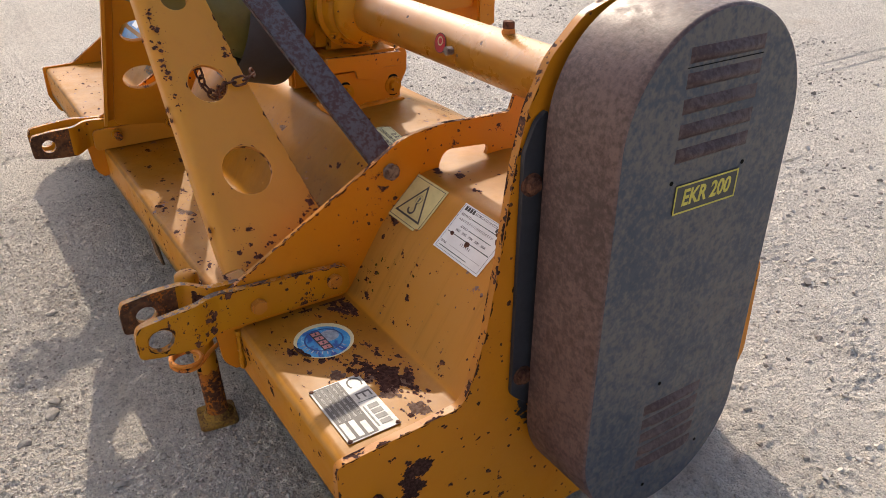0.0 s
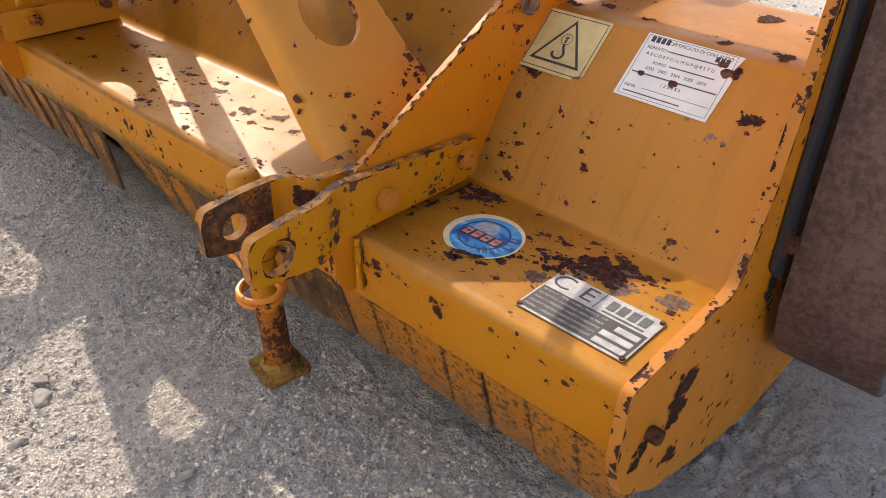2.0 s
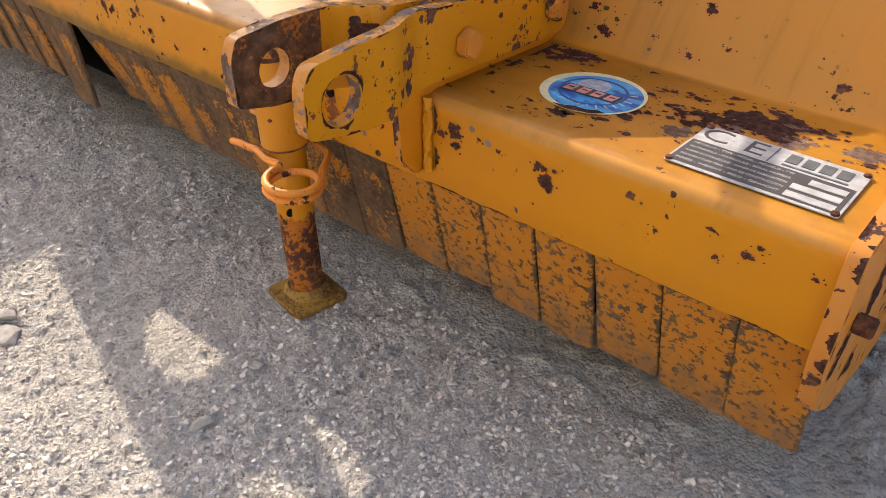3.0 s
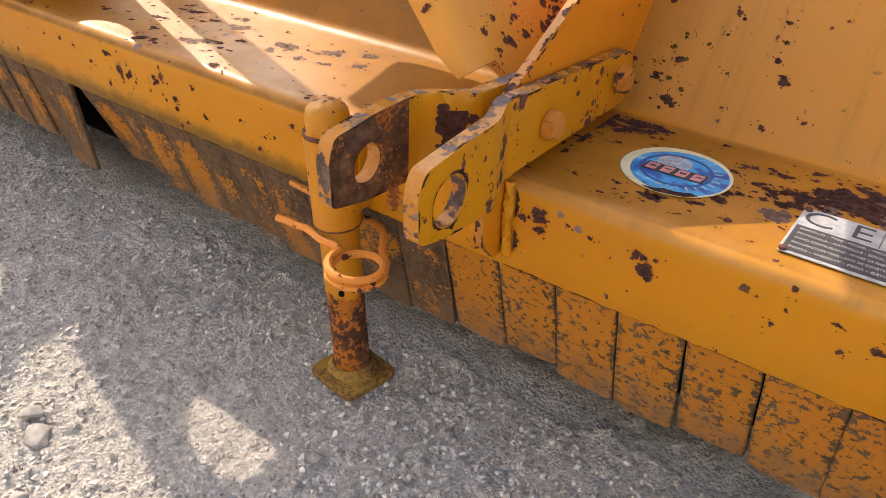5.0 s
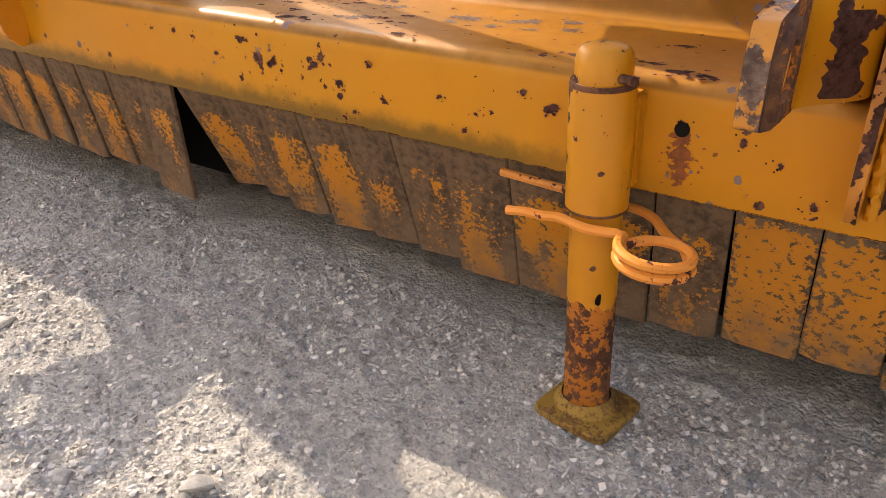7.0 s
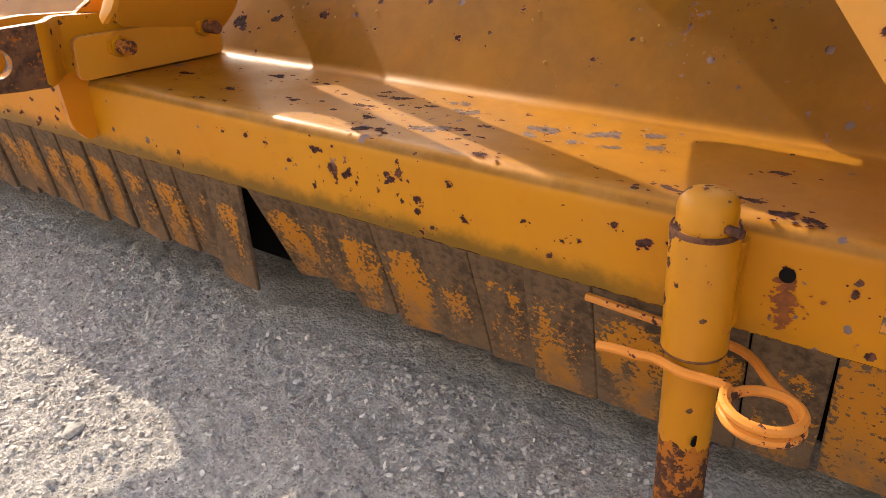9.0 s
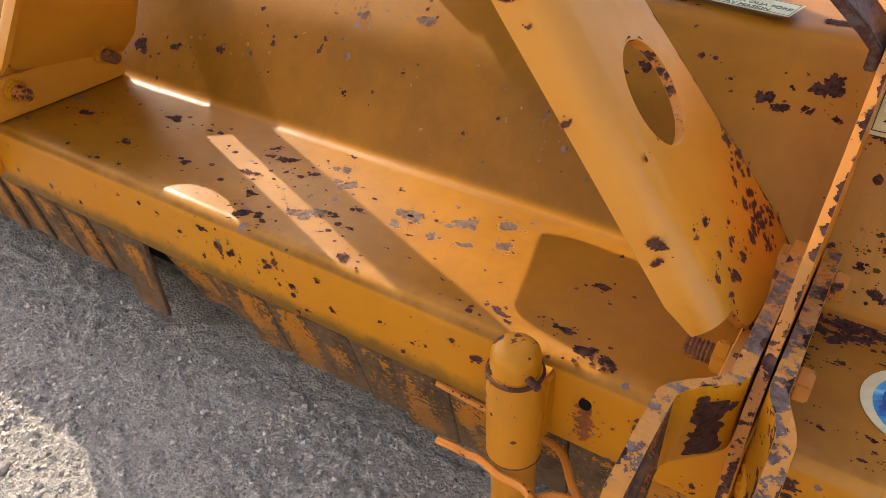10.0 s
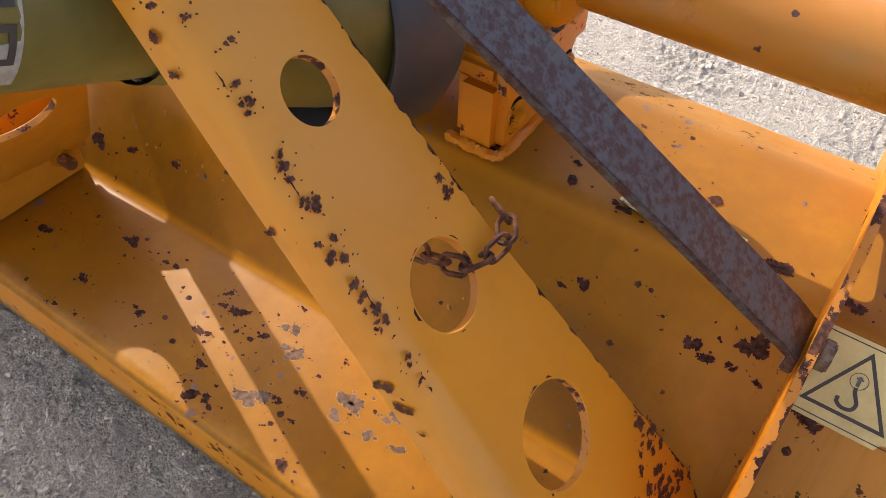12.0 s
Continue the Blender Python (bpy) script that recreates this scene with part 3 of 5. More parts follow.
def hood_shell(x0, x1, thick=0.006):
    outer = rounded(HOOD, [0, 0.016, 0.013, 0.02, 0.02, 0.016, 0.02, 0.02, 0], 5, closed=False)
    inner = []
    for i, p in enumerate(outer):
        a, b = outer[max(i - 1, 0)], outer[min(i + 1, len(outer) - 1)]
        t = (b - a).normalized()
        inner.append(p + Vector((t.y, -t.x)) * thick)
    loop = outer + inner[::-1]
    bm = bmesh.new()
    xs = [x0 + (x1 - x0) * k / 8 for k in range(9)]
    rings = [[bm.verts.new((x, p.x, p.y)) for p in loop] for x in xs]
    n = len(loop)
    for a, b in zip(rings, rings[1:]):
        for k in range(n):
            bm.faces.new((a[k], a[(k + 1) % n], b[(k + 1) % n], b[k]))
    for ring in (rings[0], rings[-1]):
        for k in range(n // 2 - 1):
            bm.faces.new((ring[k], ring[k + 1], ring[n - 2 - k], ring[n - 1 - k]))
    return bm


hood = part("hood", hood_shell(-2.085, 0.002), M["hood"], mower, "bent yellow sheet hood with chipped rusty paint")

END = [
    (-0.008, 0.200), (-0.006, 0.288), (0.176, 0.299), (0.188, 0.318), (0.213, 0.400), (0.230, 0.500), (0.246, 0.620), (0.262, 0.690), (0.290, 0.745),
    (0.335, 0.787), (0.390, 0.806), (0.450, 0.806), (0.510, 0.785), (0.555, 0.735), (0.580, 0.660), (0.610, 0.540), (0.700, 0.420), (0.785, 0.330),
    (0.792, 0.150), (0.740, 0.045), (0.500, 0.016), (0.360, 0.016), (0.220, 0.045), (0.090, 0.090), (0.014, 0.145),
]
end_near = part("end_plate", sheet(rounded(END, 0.012, 3), [], 0.012, along_x(0.002), rim=1), [M["plate"], M["edge"]], mower, "yellow side plate with rusty flaked edges")
FAR_END = [(-0.008, 0.200), (-0.006, 0.290), (0.084, 0.292), (0.240, 0.400), (0.330, 0.490), (0.515, 0.495), (0.690, 0.410), (0.790, 0.330), (0.792, 0.150), (0.740, 0.045), (0.500, 0.016), (0.220, 0.045), (0.014, 0.145)]
part("end_plate", sheet(rounded(FAR_END, 0.008, 3), [circle(0.188, 0.334, 0.007, 14)], 0.012, along_x(-2.097), rim=1), [M["plate"], M["edge"]], mower)

# hitch plates, standing across the hood
HITCH = [
    (-0.010, 0.213), (-0.028, 0.232), (-0.036, 0.300), (-0.034, 0.338), (0.006, 0.362), (0.250, 0.504), (0.305, 0.536), (0.375, 0.546), (0.518, 0.541), (0.538, 0.604), (0.604, 0.612), (0.640, 0.520), (0.650, 0.494), (0.678, 0.476),
    (0.842, 0.428), (0.842, 0.355), (0.770, 0.270), (0.700, 0.335), (0.605, 0.422), (0.518, 0.468), (0.340, 0.462), (0.268, 0.394), (0.196, 0.284), (0.004, 0.284), (0.002, 0.215),
]
SLOT = rounded([(0.368, 0.466), (0.462, 0.457), (0.478, 0.492), (0.384, 0.500)], 0.016, 5)


HITCH_ROUND = [0.004, 0.01, 0.01, 0.006, 0.012, 0.006, 0.02, 0.02, 0.008, 0.01, 0.02, 0.006, 0.004, 0.006, 0.006, 0.006, 0, 0, 0, 0, 0, 0, 0, 0, 0.004]


def hitch_plate(gap=False):
    """gap: the foot of the plate is cut back from the raked wall behind it."""
    outline, turns = list(HITCH), list(HITCH_ROUND)
    if gap:
        outline[21:23] = [(0.282, 0.450), (0.262, 0.448), (0.199, 0.332), (0.197, 0.284)]
        turns[21:23] = [0, 0.006, 0.004, 0]
    return sheet(rounded(outline, turns, 3), [SLOT, circle(0.573, 0.550, 0.0065, 14), circle(0.628, 0.492, 0.0065, 14)], 0.008, along_x(-0.350), rim=1)


part("hitch_plate", hitch_plate(), [M["plate"], M["edge"]], mower, "upright yellow plate with a slot and a chipped edge")
part("hitch_plate", mirrored(hitch_plate(True)), [M["plate"], M["edge"]], mower)


LUG = [(-0.118, 0.2945), (-0.066, 0.291), (-0.024, 0.299), (0.178, 0.300), (0.188, 0.308), (0.188, 0.342), (0.178, 0.350), (-0.022, 0.362), (-0.046, 0.363), (-0.104, 0.358), (-0.146, 0.353), (-0.152, 0.338), (-0.151, 0.302)]
LUG_TURNS = [[0.012, 0.006, 0.006, 0.004, 0.006, 0.006, 0.006, 0.004, 0.004, 0.010, 0.014, 0.014, 0.008], [0.006, 0.006, 0.006, 0.004, 0.006, 0.006, 0.006, 0.004, 0.004, 0.006, 0.005, 0.005, 0.005]]


def lug_outline(inner):
    """The inner lug reaches a little further out and stands a little higher at its tip."""
    rise = 0.004 if inner else 0.0
    return [(y - rise, z + rise) if y < -0.05 else (y, z) for y, z in LUG]


def joggle(bm, inner):
    stand = 0.034 if inner else 0.013
    for v in bm.verts:
        s = min(max((-0.024 - v.co.x) / 0.044, 0.0), 1.0)
        off = stand * s * s * (3 - 2 * s)
        v.co = Vector(((-0.360 + v.co.z - off) if inner else (-0.340 + v.co.z + off), v.co.x, v.co.y))
    return bm


def lug_plate(inner):
    """Joggled lug: its tip stands off the hitch plate, its tail lies beside it."""
    hole = circle(-0.1195, 0.3285, 0.0150, 28) if inner else circle(-0.1176, 0.3225, 0.0182, 28)
    flat = sheet(rounded(lug_outline(inner), LUG_TURNS[inner], 4), [hole], 0.012, Matrix.Translation((0, 0, -0.004 if inner else 0.0)), bevel=0.0022, rim=1)
    for c in (-0.072, -0.066, -0.058, -0.050, -0.042, -0.034, -0.026, -0.020):
        bmesh.ops.bisect_plane(flat, geom=list(flat.verts) + list(flat.edges) + list(flat.faces), plane_co=(c, 0, 0), plane_no=(1, 0, 0))
    joggle(flat, inner)
    if inner:
        flat.normal_update()
        for f in flat.faces:
            if f.calc_center_median().y < -0.070 and abs(f.normal.x) > 0.3:
                f.material_index = 2
    return flat


def lug_chips(inner, seed):
    """Chips along a lug's edges and rim, bent with it."""
    line = rounded(lug_outline(inner), LUG_TURNS[inner], 4)
    face = edge_chips(line, Matrix.Translation((0, 0, 0.0080 if inner else 0.0120)), seed, 0.024, 0.022, 0.0032, lambda p: p.y > 0.33 or p.x < -0.10)
    ring = edge_chips(line, Matrix.Translation((0, 0, -0.004 if inner else 0.0)), seed + 1, 0.040, 0.026, 0.0060, lambda p: p.y > 0.30 or p.x < -0.06, rim=0.012)
    mesh = bpy.data.meshes.new("chips")
    ring.to_mesh(mesh)
    face.from_mesh(mesh)
    ring.free()
    bpy.data.meshes.remove(mesh)
    if not inner:
        # bare ring round the hole
        worn = edge_chips(circle(-0.1176, 0.3225, 0.0186, 40), Matrix.Translation((0, 0, 0.0120)), seed + 5, 0.002, 0.030, 0.0042, outwards=True)
        worn.to_mesh(mesh := bpy.data.meshes.new("chips"))
        face.from_mesh(mesh)
        worn.free()
        bpy.data.meshes.remove(mesh)
    if inner:
        # ragged bare patch across the bend
        rows = []
        for k in range(25):
            y = 0.300 + 0.049 * k / 24
            a, b = (0.0075 + 0.005 * noise.noise(Vector((k * 0.37, s, seed))) + 0.0028 * noise.noise(Vector((k * 1.1, s, seed))) for s in (1.5, 7.5))
            rows.append([face.verts.new((x, y, 0.0083)) for x in (-0.045 - a, -0.045 - a / 3, -0.045 + b / 3, -0.045 + b)])
        for low, high in zip(rows, rows[1:]):
            for k in range(3):
                face.faces.new((low[k], low[k + 1], high[k + 1], high[k]))
    return joggle(face, inner)


def lug_bolt(y, z, inner):
    return hexagon((-0.364, y, z), (-1, 0, 0), 0.013, 0.010) if inner else hexagon((-0.328, y, z), (1, 0, 0), 0.0135, 0.0115, 0.0)


for inner in (False, True):
    for side in (0, 1):
        flip = mirrored if side else (lambda b: b)
        lug = part("lug", flip(lug_plate(inner)), [M["lug"], M["lug_edge"], M["lug_tip"]], mower, "joggled yellow lower hitch lug")
        if inner:
            part("boss", flip(lathe([(0.0156, 0.0), (0.0158, 0.0034), (0.0200, 0.0044), (0.0255, 0.0036), (0.0270, 0.0)], axis_frame((-0.3862, -0.1195, 0.3285), (1, 0, 0)), 32, False)), M["lug_tip"], lug, "rusty worn ring round the hole")
        tagged(part("rust_patch", flip(lug_chips(inner, 31 + 2 * inner)), M["flaked"], lug, smooth=0), "chips along the edge", kind="stuff")
        for y, z in ((0.032, 0.325), (0.160, 0.328)):
            part("bolt", flip(lug_bolt(y, z, inner)), M["edge"], lug)

def weld(points, r):
    """A lumpy bead of weld."""
    line = smooth_line(points, 10)
    bm = tube_path(line, r, 8)
    for v in bm.verts:
        v.co += Vector((noise.noise(v.co * 260), noise.noise(v.co * 260 + Vector((9, 0, 0))), noise.noise(v.co * 260 + Vector((0, 9, 0))))) * r * 0.5
    return bm


for side in (0, 1):
    flip = mirrored if side else (lambda q: q)
    part("weld", flip(weld([(-0.338, -0.0015, 0.284), (-0.337, -0.002, 0.262), (-0.337, -0.002, 0.240), (-0.336, -0.0015, 0.216)], 0.0042)), M["cast"], mower)

# A-frame legs: leaning channel, holes along it, front edge folded in
LEG_N = Vector((0.785, 0.081, 0.615)).normalized()
LEG_V = (Vector((0, 1, 0)).cross(LEG_N) * -1).normalized()
LEG_U = LEG_V.cross(LEG_N).normalized()
LEG_M = frame_of((-0.478, 0.092, 0.482), LEG_U, LEG_V)


def leg_sheet():
    outline = [(-0.060, -0.152), (-0.052, -0.174), (0.020, -0.185), (0.105, -0.195), (0.113, -0.160), (0.050, 0.140), (0.022, 0.330), (0.002, 0.520), (-0.060, 0.520)]
    holes = [circle(0.0, 0.0, 0.041, 32), circle(-0.0165, 0.154, 0.032, 28), circle(-0.026, 0.306, 0.0215, 28)]
    return sheet(rounded(outline, [0.0, 0.02, 0.01, 0.004, 0.01, 0.02, 0.02, 0.02, 0.0], 3), holes, 0.008, LEG_M @ Matrix.Translation((0, 0, -0.008)), rim=1)


def leg_flange():
    """The folded front edge: a quarter turn of small radius, then the flat flange."""
    bm = bmesh.new()
    rings = []
    for v0, depth in ((-0.152, 0.024), (-0.125, 0.031), (0.10, 0.033), (0.30, 0.031), (0.520, 0.024)):
        curve = [(-0.056, 0.0003), (-0.061, 0.0003)]
        for k in range(1, 8):
            a = math.pi / 2 * k / 7
            curve.append((-0.061 - 0.024 * math.sin(a), -0.020 * (1 - math.cos(a))))
        curve.append((-0.0855, -depth))
        curve.append((-0.0785, -depth))
        for k in range(6, -1, -1):
            a = math.pi / 2 * k / 7
            curve.append((-0.061 - 0.0175 * math.sin(a), -0.0075 - 0.013 * (1 - math.cos(a))))
        rings.append([bm.verts.new((u, v0, w)) for u, w in curve])
    n = len(rings[0])
    for a, b in zip(rings, rings[1:]):
        for k in range(n):
            bm.faces.new((a[k], a[(k + 1) % n], b[(k + 1) % n], b[k]))
    bm.faces.new(rings[0])
    bm.faces.new(rings[-1])
    bm.transform(LEG_M)
    return bm


for side in (0, 1):
    flip = mirrored if side else (lambda b: b)
    leg = part("frame_leg", flip(leg_sheet()), [M["leg"], M["edge"]], mower, "leaning yellow hitch frame leg with round holes")
    part("flange", flip(leg_flange()), M["leg"], leg)
    part("bolt_tab", flip(sheet(rounded(rectangle(-0.020, 0.192, 0.288, 0.338), 0.012, 4), [], 0.008, along_x(-0.373), rim=1)), [M["leg"], M["edge"]], leg)
    for y, z in ((0.032, 0.322), (0.160, 0.328)):
        part("nut", flip(hexagon((-0.373, y, z), (-1, 0, 0), 0.0140, 0.011)), M["lug"], leg)
        part("bolt_end", flip(lathe([(0.0085 - 0.0009 * (k % 2), 0.0016 * k) for k in range(14)], axis_frame((-0.384, y, z), (-1, 0, 0)), 14)), M["post"], leg)

near_leg = next(o for o in mower.children if o.name == "frame_leg")

# diagonal straps from the hitch plates to the head of the frame
def strap():
    return flat_bar([(-0.357, 0.279, 0.470), (-0.357, 0.279, 0.492), (-0.372, 0.272, 0.509), (-0.576, 0.194, 0.700), (-0.775, 0.118, 0.890)], (0, 1, 0.15), 0.047, 0.010)


for side in (0, 1):
    flip = mirrored if side else (lambda b: b)
    bar = part("strap", flip(strap()), M["strap"], mower, "rusty dark steel flat strap")
    part("bolt", flip(hexagon((-0.341, 0.278, 0.486), (1, 0, 0), 0.0150, 0.011, 0.0)), M["bolt_steel"], bar, "dull steel bolt head")

# head of the frame, where legs and straps meet
part("frame_head", box(-0.845, -0.765, -0.02, 0.135, 0.885, 0.905, 0.004), M["leg"], mower)

# support jack on the skirt
JX = -0.512
JACK_WAY = Vector((-0.030, -0.042, 1.0)).normalized()
JACK = axis_frame((-0.506, -0.0125, 0.0), JACK_WAY)
jack = part("support_jack", lathe([(0.0195, 0.1895), (0.0234, 0.1912), (0.0234, 0.284), (0.0212, 0.286)], JACK, 36), M["jack"], mower, "round yellow support jack sleeve")
part("cap", lathe([(0.0202, 0.266), (0.0202, 0.299), (0.0188, 0.3055), (0.0150, 0.3095), (0.005, 0.3108)], JACK, 32), M["jack"], jack)
inner_post = lathe([(0.0196, 0.112), (0.0196, 0.125), (0.0196, 0.200)], Matrix.Identity(4), 48, False)
for v in inner_post.verts:
    if v.co.z < 0.113:
        v.co.z += 0.007 * noise.noise(v.co * 130.0) + 0.004 * noise.noise(v.co * 320.0)
inner_post.transform(JACK)
part("inner_post", inner_post, M["jack"], jack)
part("sleeve_end", lathe([(0.0199, 0.1905), (0.0230, 0.1898), (0.0237, 0.1910), (0.0234, 0.1922)], JACK, 36, False), M["rust"], jack, "rusty lower rim")
part("sleeve_rim", lathe([(0.0200, 0.2855), (0.0231, 0.2862), (0.0238, 0.2835), (0.0232, 0.2815)], JACK, 36, False), M["rust"], jack, "rusty rim")
part("lower_post", lathe([(0.0200, 0.004), (0.0194, 0.016)] + [(0.0193 if k % 2 else 0.0186, 0.022 + 0.0035 * k) for k in range(24)] + [(0.0193, 0.108), (0.0193, 0.128)], JACK, 32), M["post"], jack, "rusty lower post")
part("pin_hole", lathe([(0.0048, 0.0), (0.0048, 0.001)], axis_frame(JACK @ Vector((0.0187, -0.0055, 0.120)), (0.959, -0.283, 0)), 16), M["black"], jack)
part("foot", sheet(rounded(rectangle(-0.0350, 0.0350, -0.0345, 0.0345), 0.012, 4), [], 0.007, Matrix.Translation((-0.503, -0.0160, 0.0)) @ pose(0, 0, 0, 0, 0, -9), bevel=0.002), M["foot"], jack, "square rusty foot plate")
part("weld", lathe([(0.029, 0.006), (0.026, 0.010), (0.021, 0.017)], JACK, 28, False), M["foot"], jack)
part("bracket", box(JX - 0.012, JX + 0.0215, -0.014, 0.006, 0.203, 0.276, 0.003), M["lug"], jack)


def ring_points(cx, cy, z, r, tilt, turns, start):
    out = []
    for k in range(int(28 * turns) + 1):
        a = start + 2 * math.pi * k / 28
        out.append((cx + r * math.cos(a), cy + r * math.sin(a), z - 0.008 * k / 28 + tilt * math.sin(a)))
    return out


clip_line = smooth_line([(-0.577, -0.038, 0.177), (-0.560, -0.0395, 0.180), (-0.546, -0.040, 0.1805), (-0.532, -0.041, 0.183), (-0.510, -0.0465, 0.1825), (-0.492, -0.0475, 0.184), (-0.481, -0.0535, 0.188)], 5)
clip_line += ring_points(-0.452, -0.062, 0.189, 0.0248, 0.0, 1.62, math.radians(170))
clip_line += smooth_line([(-0.436, -0.038, 0.180), (-0.455, -0.022, 0.180), (-0.482, 0.0085, 0.180), (-0.520, 0.0105, 0.182), (-0.560, 0.0125, 0.183), (-0.612, 0.0155, 0.184)], 5)[1:]
part("spring_pin", tube_path(clip_line, 0.0038, 8), M["pin"], jack, "orange spring locking pin with a double ring")
part("cross_pin", tube_path([JACK @ Vector((0.014, 0.000, 0.2905)), JACK @ Vector((0.0315, 0.003, 0.2915))], 0.0033, 10), M["rust"], jack)

# belt guard on the side plate
GY, GLOW, GHIGH, GR = 0.422, 0.255, 0.668, 0.145


def stadium(r, n=40):
    top = [Vector((GY + r * math.cos(math.pi * k / n), GHIGH + r * math.sin(math.pi * k / n))) for k in range(n + 1)]
    low = [Vector((GY - r * math.cos(math.pi * k / n), GLOW - r * math.sin(math.pi * k / n))) for k in range(n + 1)]
    return top + low


def guard_shell():
    bm = bmesh.new()
    steps = [(0.030, GR), (0.1415, GR), (0.1440, GR - 0.0006), (0.1455, GR - 0.0018), (0.1462, GR - 0.0036)]
    loops = [stadium(r) for _, r in steps]
    rings = [[bm.verts.new((x, p.x, p.y)) for p in loop] for (x, _), loop in zip(steps, loops)]
    n = len(rings[0])
    for a, b in zip(rings, rings[1:]):
        for k in range(n):
            bm.faces.new((a[k], a[(k + 1) % n], b[(k + 1) % n], b[k]))
    return bm


guard = part("belt_guard", guard_shell(), M["guard_side"], mower, "tall rounded belt guard with a rusty brown side")
part("face_panel", sheet(stadium(GR - 0.0034, 40), [], 0.003, along_x(0.1435), bevel=0.001), M["guard_face"], guard, "dull dark grey painted guard face")
part("fixing_strip", sheet(rounded([(0.253, 0.290), (0.285, 0.262), (0.285, 0.690), (0.268, 0.678), (0.253, 0.640)], 0.008, 3), [], 0.007, along_x(0.0155), bevel=0.002), M["strip_black"], guard, "dark fixing strip")
for y, z in ((0.266, 0.600), (0.270, 0.318)):
    part("bolt", hexagon((0.0225, y, z), (1, 0, 0), 0.0115, 0.009, 0.015), M["rust"], guard)


def louvre(y0, y1, z, rise=0.0085):
    """A shallow pressed ridge that fades out at both ends, a little steeper below."""
    bm = bmesh.new()
    rows = []
    for k in range(13):
        s = k / 12
        lift = 0.0001 + 0.0058 * min(1.0, math.sin(math.pi * s) * 1.8)
        y = y0 + (y1 - y0) * s
        rows.append([bm.verts.new((0.1466 + lift * f, y, z + rise * h)) for f, h in ((0.0, 1.0), (0.22, 0.72), (0.62, 0.38), (0.92, 0.05), (1.0, -0.25), (0.72, -0.62), (0.22, -0.88), (0.0, -1.0))])
    for a, b in zip(rows, rows[1:]):
        for k in range(7):
            bm.faces.new((a[k], a[k + 1], b[k + 1], b[k]))
    return bm


for z in (0.766, 0.739, 0.711, 0.683, 0.655):
    ridge = part("louvre", louvre(0.362, 0.482, z), M["louvre"], guard)
    if z == 0.766:
        part("slit", box(0.1466, 0.1470, 0.360, 0.482, z - 0.0132, z - 0.0122, 0), M["black"], ridge, "thin open slit")
for z in (0.292, 0.268, 0.244, 0.220, 0.196):
    part("louvre", louvre(0.378, 0.486, z), M["louvre"], guard)
badge_m = frame_of((0.1470, 0.4235, 0.600), (0, 1, -0.01), (0, 0, 1))
badge = part("badge", decal(rounded(rectangle(-0.054, 0.054, -0.0185, 0.0185), 0.002), badge_m, 0.0008), M["dark_plate"], guard, "dark badge with faded yellow lettering")
part("badge_border", sheet(rectangle(-0.0535, 0.0535, -0.018, 0.018), [rectangle(-0.0515, 0.0515, -0.016, 0.016)], 0.0004, badge_m @ Matrix.Translation((0, 0, 0.0008)), bevel=0), M["yellow_print"], badge)
part("badge_text", lettering("EKR 200", 0.0255, badge_m @ Matrix.Translation((0, 0, 0.0010)) @ Matrix.Diagonal((0.92, 1.1, 1, 1)), 0.0006, 0.12), M["yellow_print"], badge)
for y, z in ((0.362, 0.624), (0.482, 0.624), (0.500, 0.185), (0.40, 0.150), (0.40, 0.33)):
    part("rivet_hole", lathe([(0.0028, 0.0), (0.0028, 0.0006)], axis_frame((0.1466, y, z), (1, 0, 0)), 12), M["black"], guard)

# drive tube from gearbox to side plate
TY, TZ, TR = 0.424, 0.666, 0.041
drive_tube = part("drive_tube", lathe([(TR, 0.0), (TR, 0.580), (TR + 0.004, 0.586), (TR + 0.004, 0.662)], axis_frame((-0.660, TY, TZ), (1, 0, 0)), 48), M["tube"], mower, "smooth yellow drive shaft tube")
part("tube_flange", lathe([(0.062, -0.030), (0.065, -0.024), (0.065, -0.006), (0.060, 0.0), (TR, 0.012)], axis_frame((-0.660, TY, TZ), (1, 0, 0)), 40), M["cast"], drive_tube)
for k in range(6):
    a = 2 * math.pi * k / 6 + 0.4
    part("bolt", hexagon((-0.666, TY + 0.053 * math.cos(a), TZ + 0.053 * math.sin(a)), (1, 0, 0), 0.010, 0.010), M["cast"], drive_tube)
plug = part("plug", hexagon((-0.236, TY, TZ + TR + 0.006), (0, 0, 1), 0.0098, 0.011, 0.0), M["rust"], drive_tube, "rusty filler plug")
part("plug_base", hexagon((-0.236, TY, TZ + TR - 0.004), (0, 0, 1), 0.0112, 0.011), M["edge"], plug)
tube_dot_way = Vector((0, -0.98, 0.18)).normalized()
dot_m = frame_of(Vector((-0.354, TY, TZ)) + tube_dot_way * (TR + 0.0006), (1, 0, 0), (0, 0.18, 0.98))
dot = part("round_sticker", decal(circle(0, 0, 0.0158, 24), dot_m), M["label_ink"], drive_tube, "small red sticker")
part("sticker_field", decal(circle(0, 0, 0.0145, 24), dot_m @ Matrix.Translation((0, 0, 0.0004)), 0.0003), M["red"], dot)
part("sticker_mark", sheet(circle(0, 0.003, 0.007, 20), [circle(0, 0.003, 0.0052, 20)], 0.0005, dot_m @ Matrix.Translation((0, 0, 0.0008)), bevel=0), M["cream"], dot)
part("side_bolt", hexagon(Vector((-0.322, TY, TZ)) + Vector((0, -1, 0.06)).normalized() * TR, (0, -1, 0.06), 0.0075, 0.012), M["steel"], drive_tube)

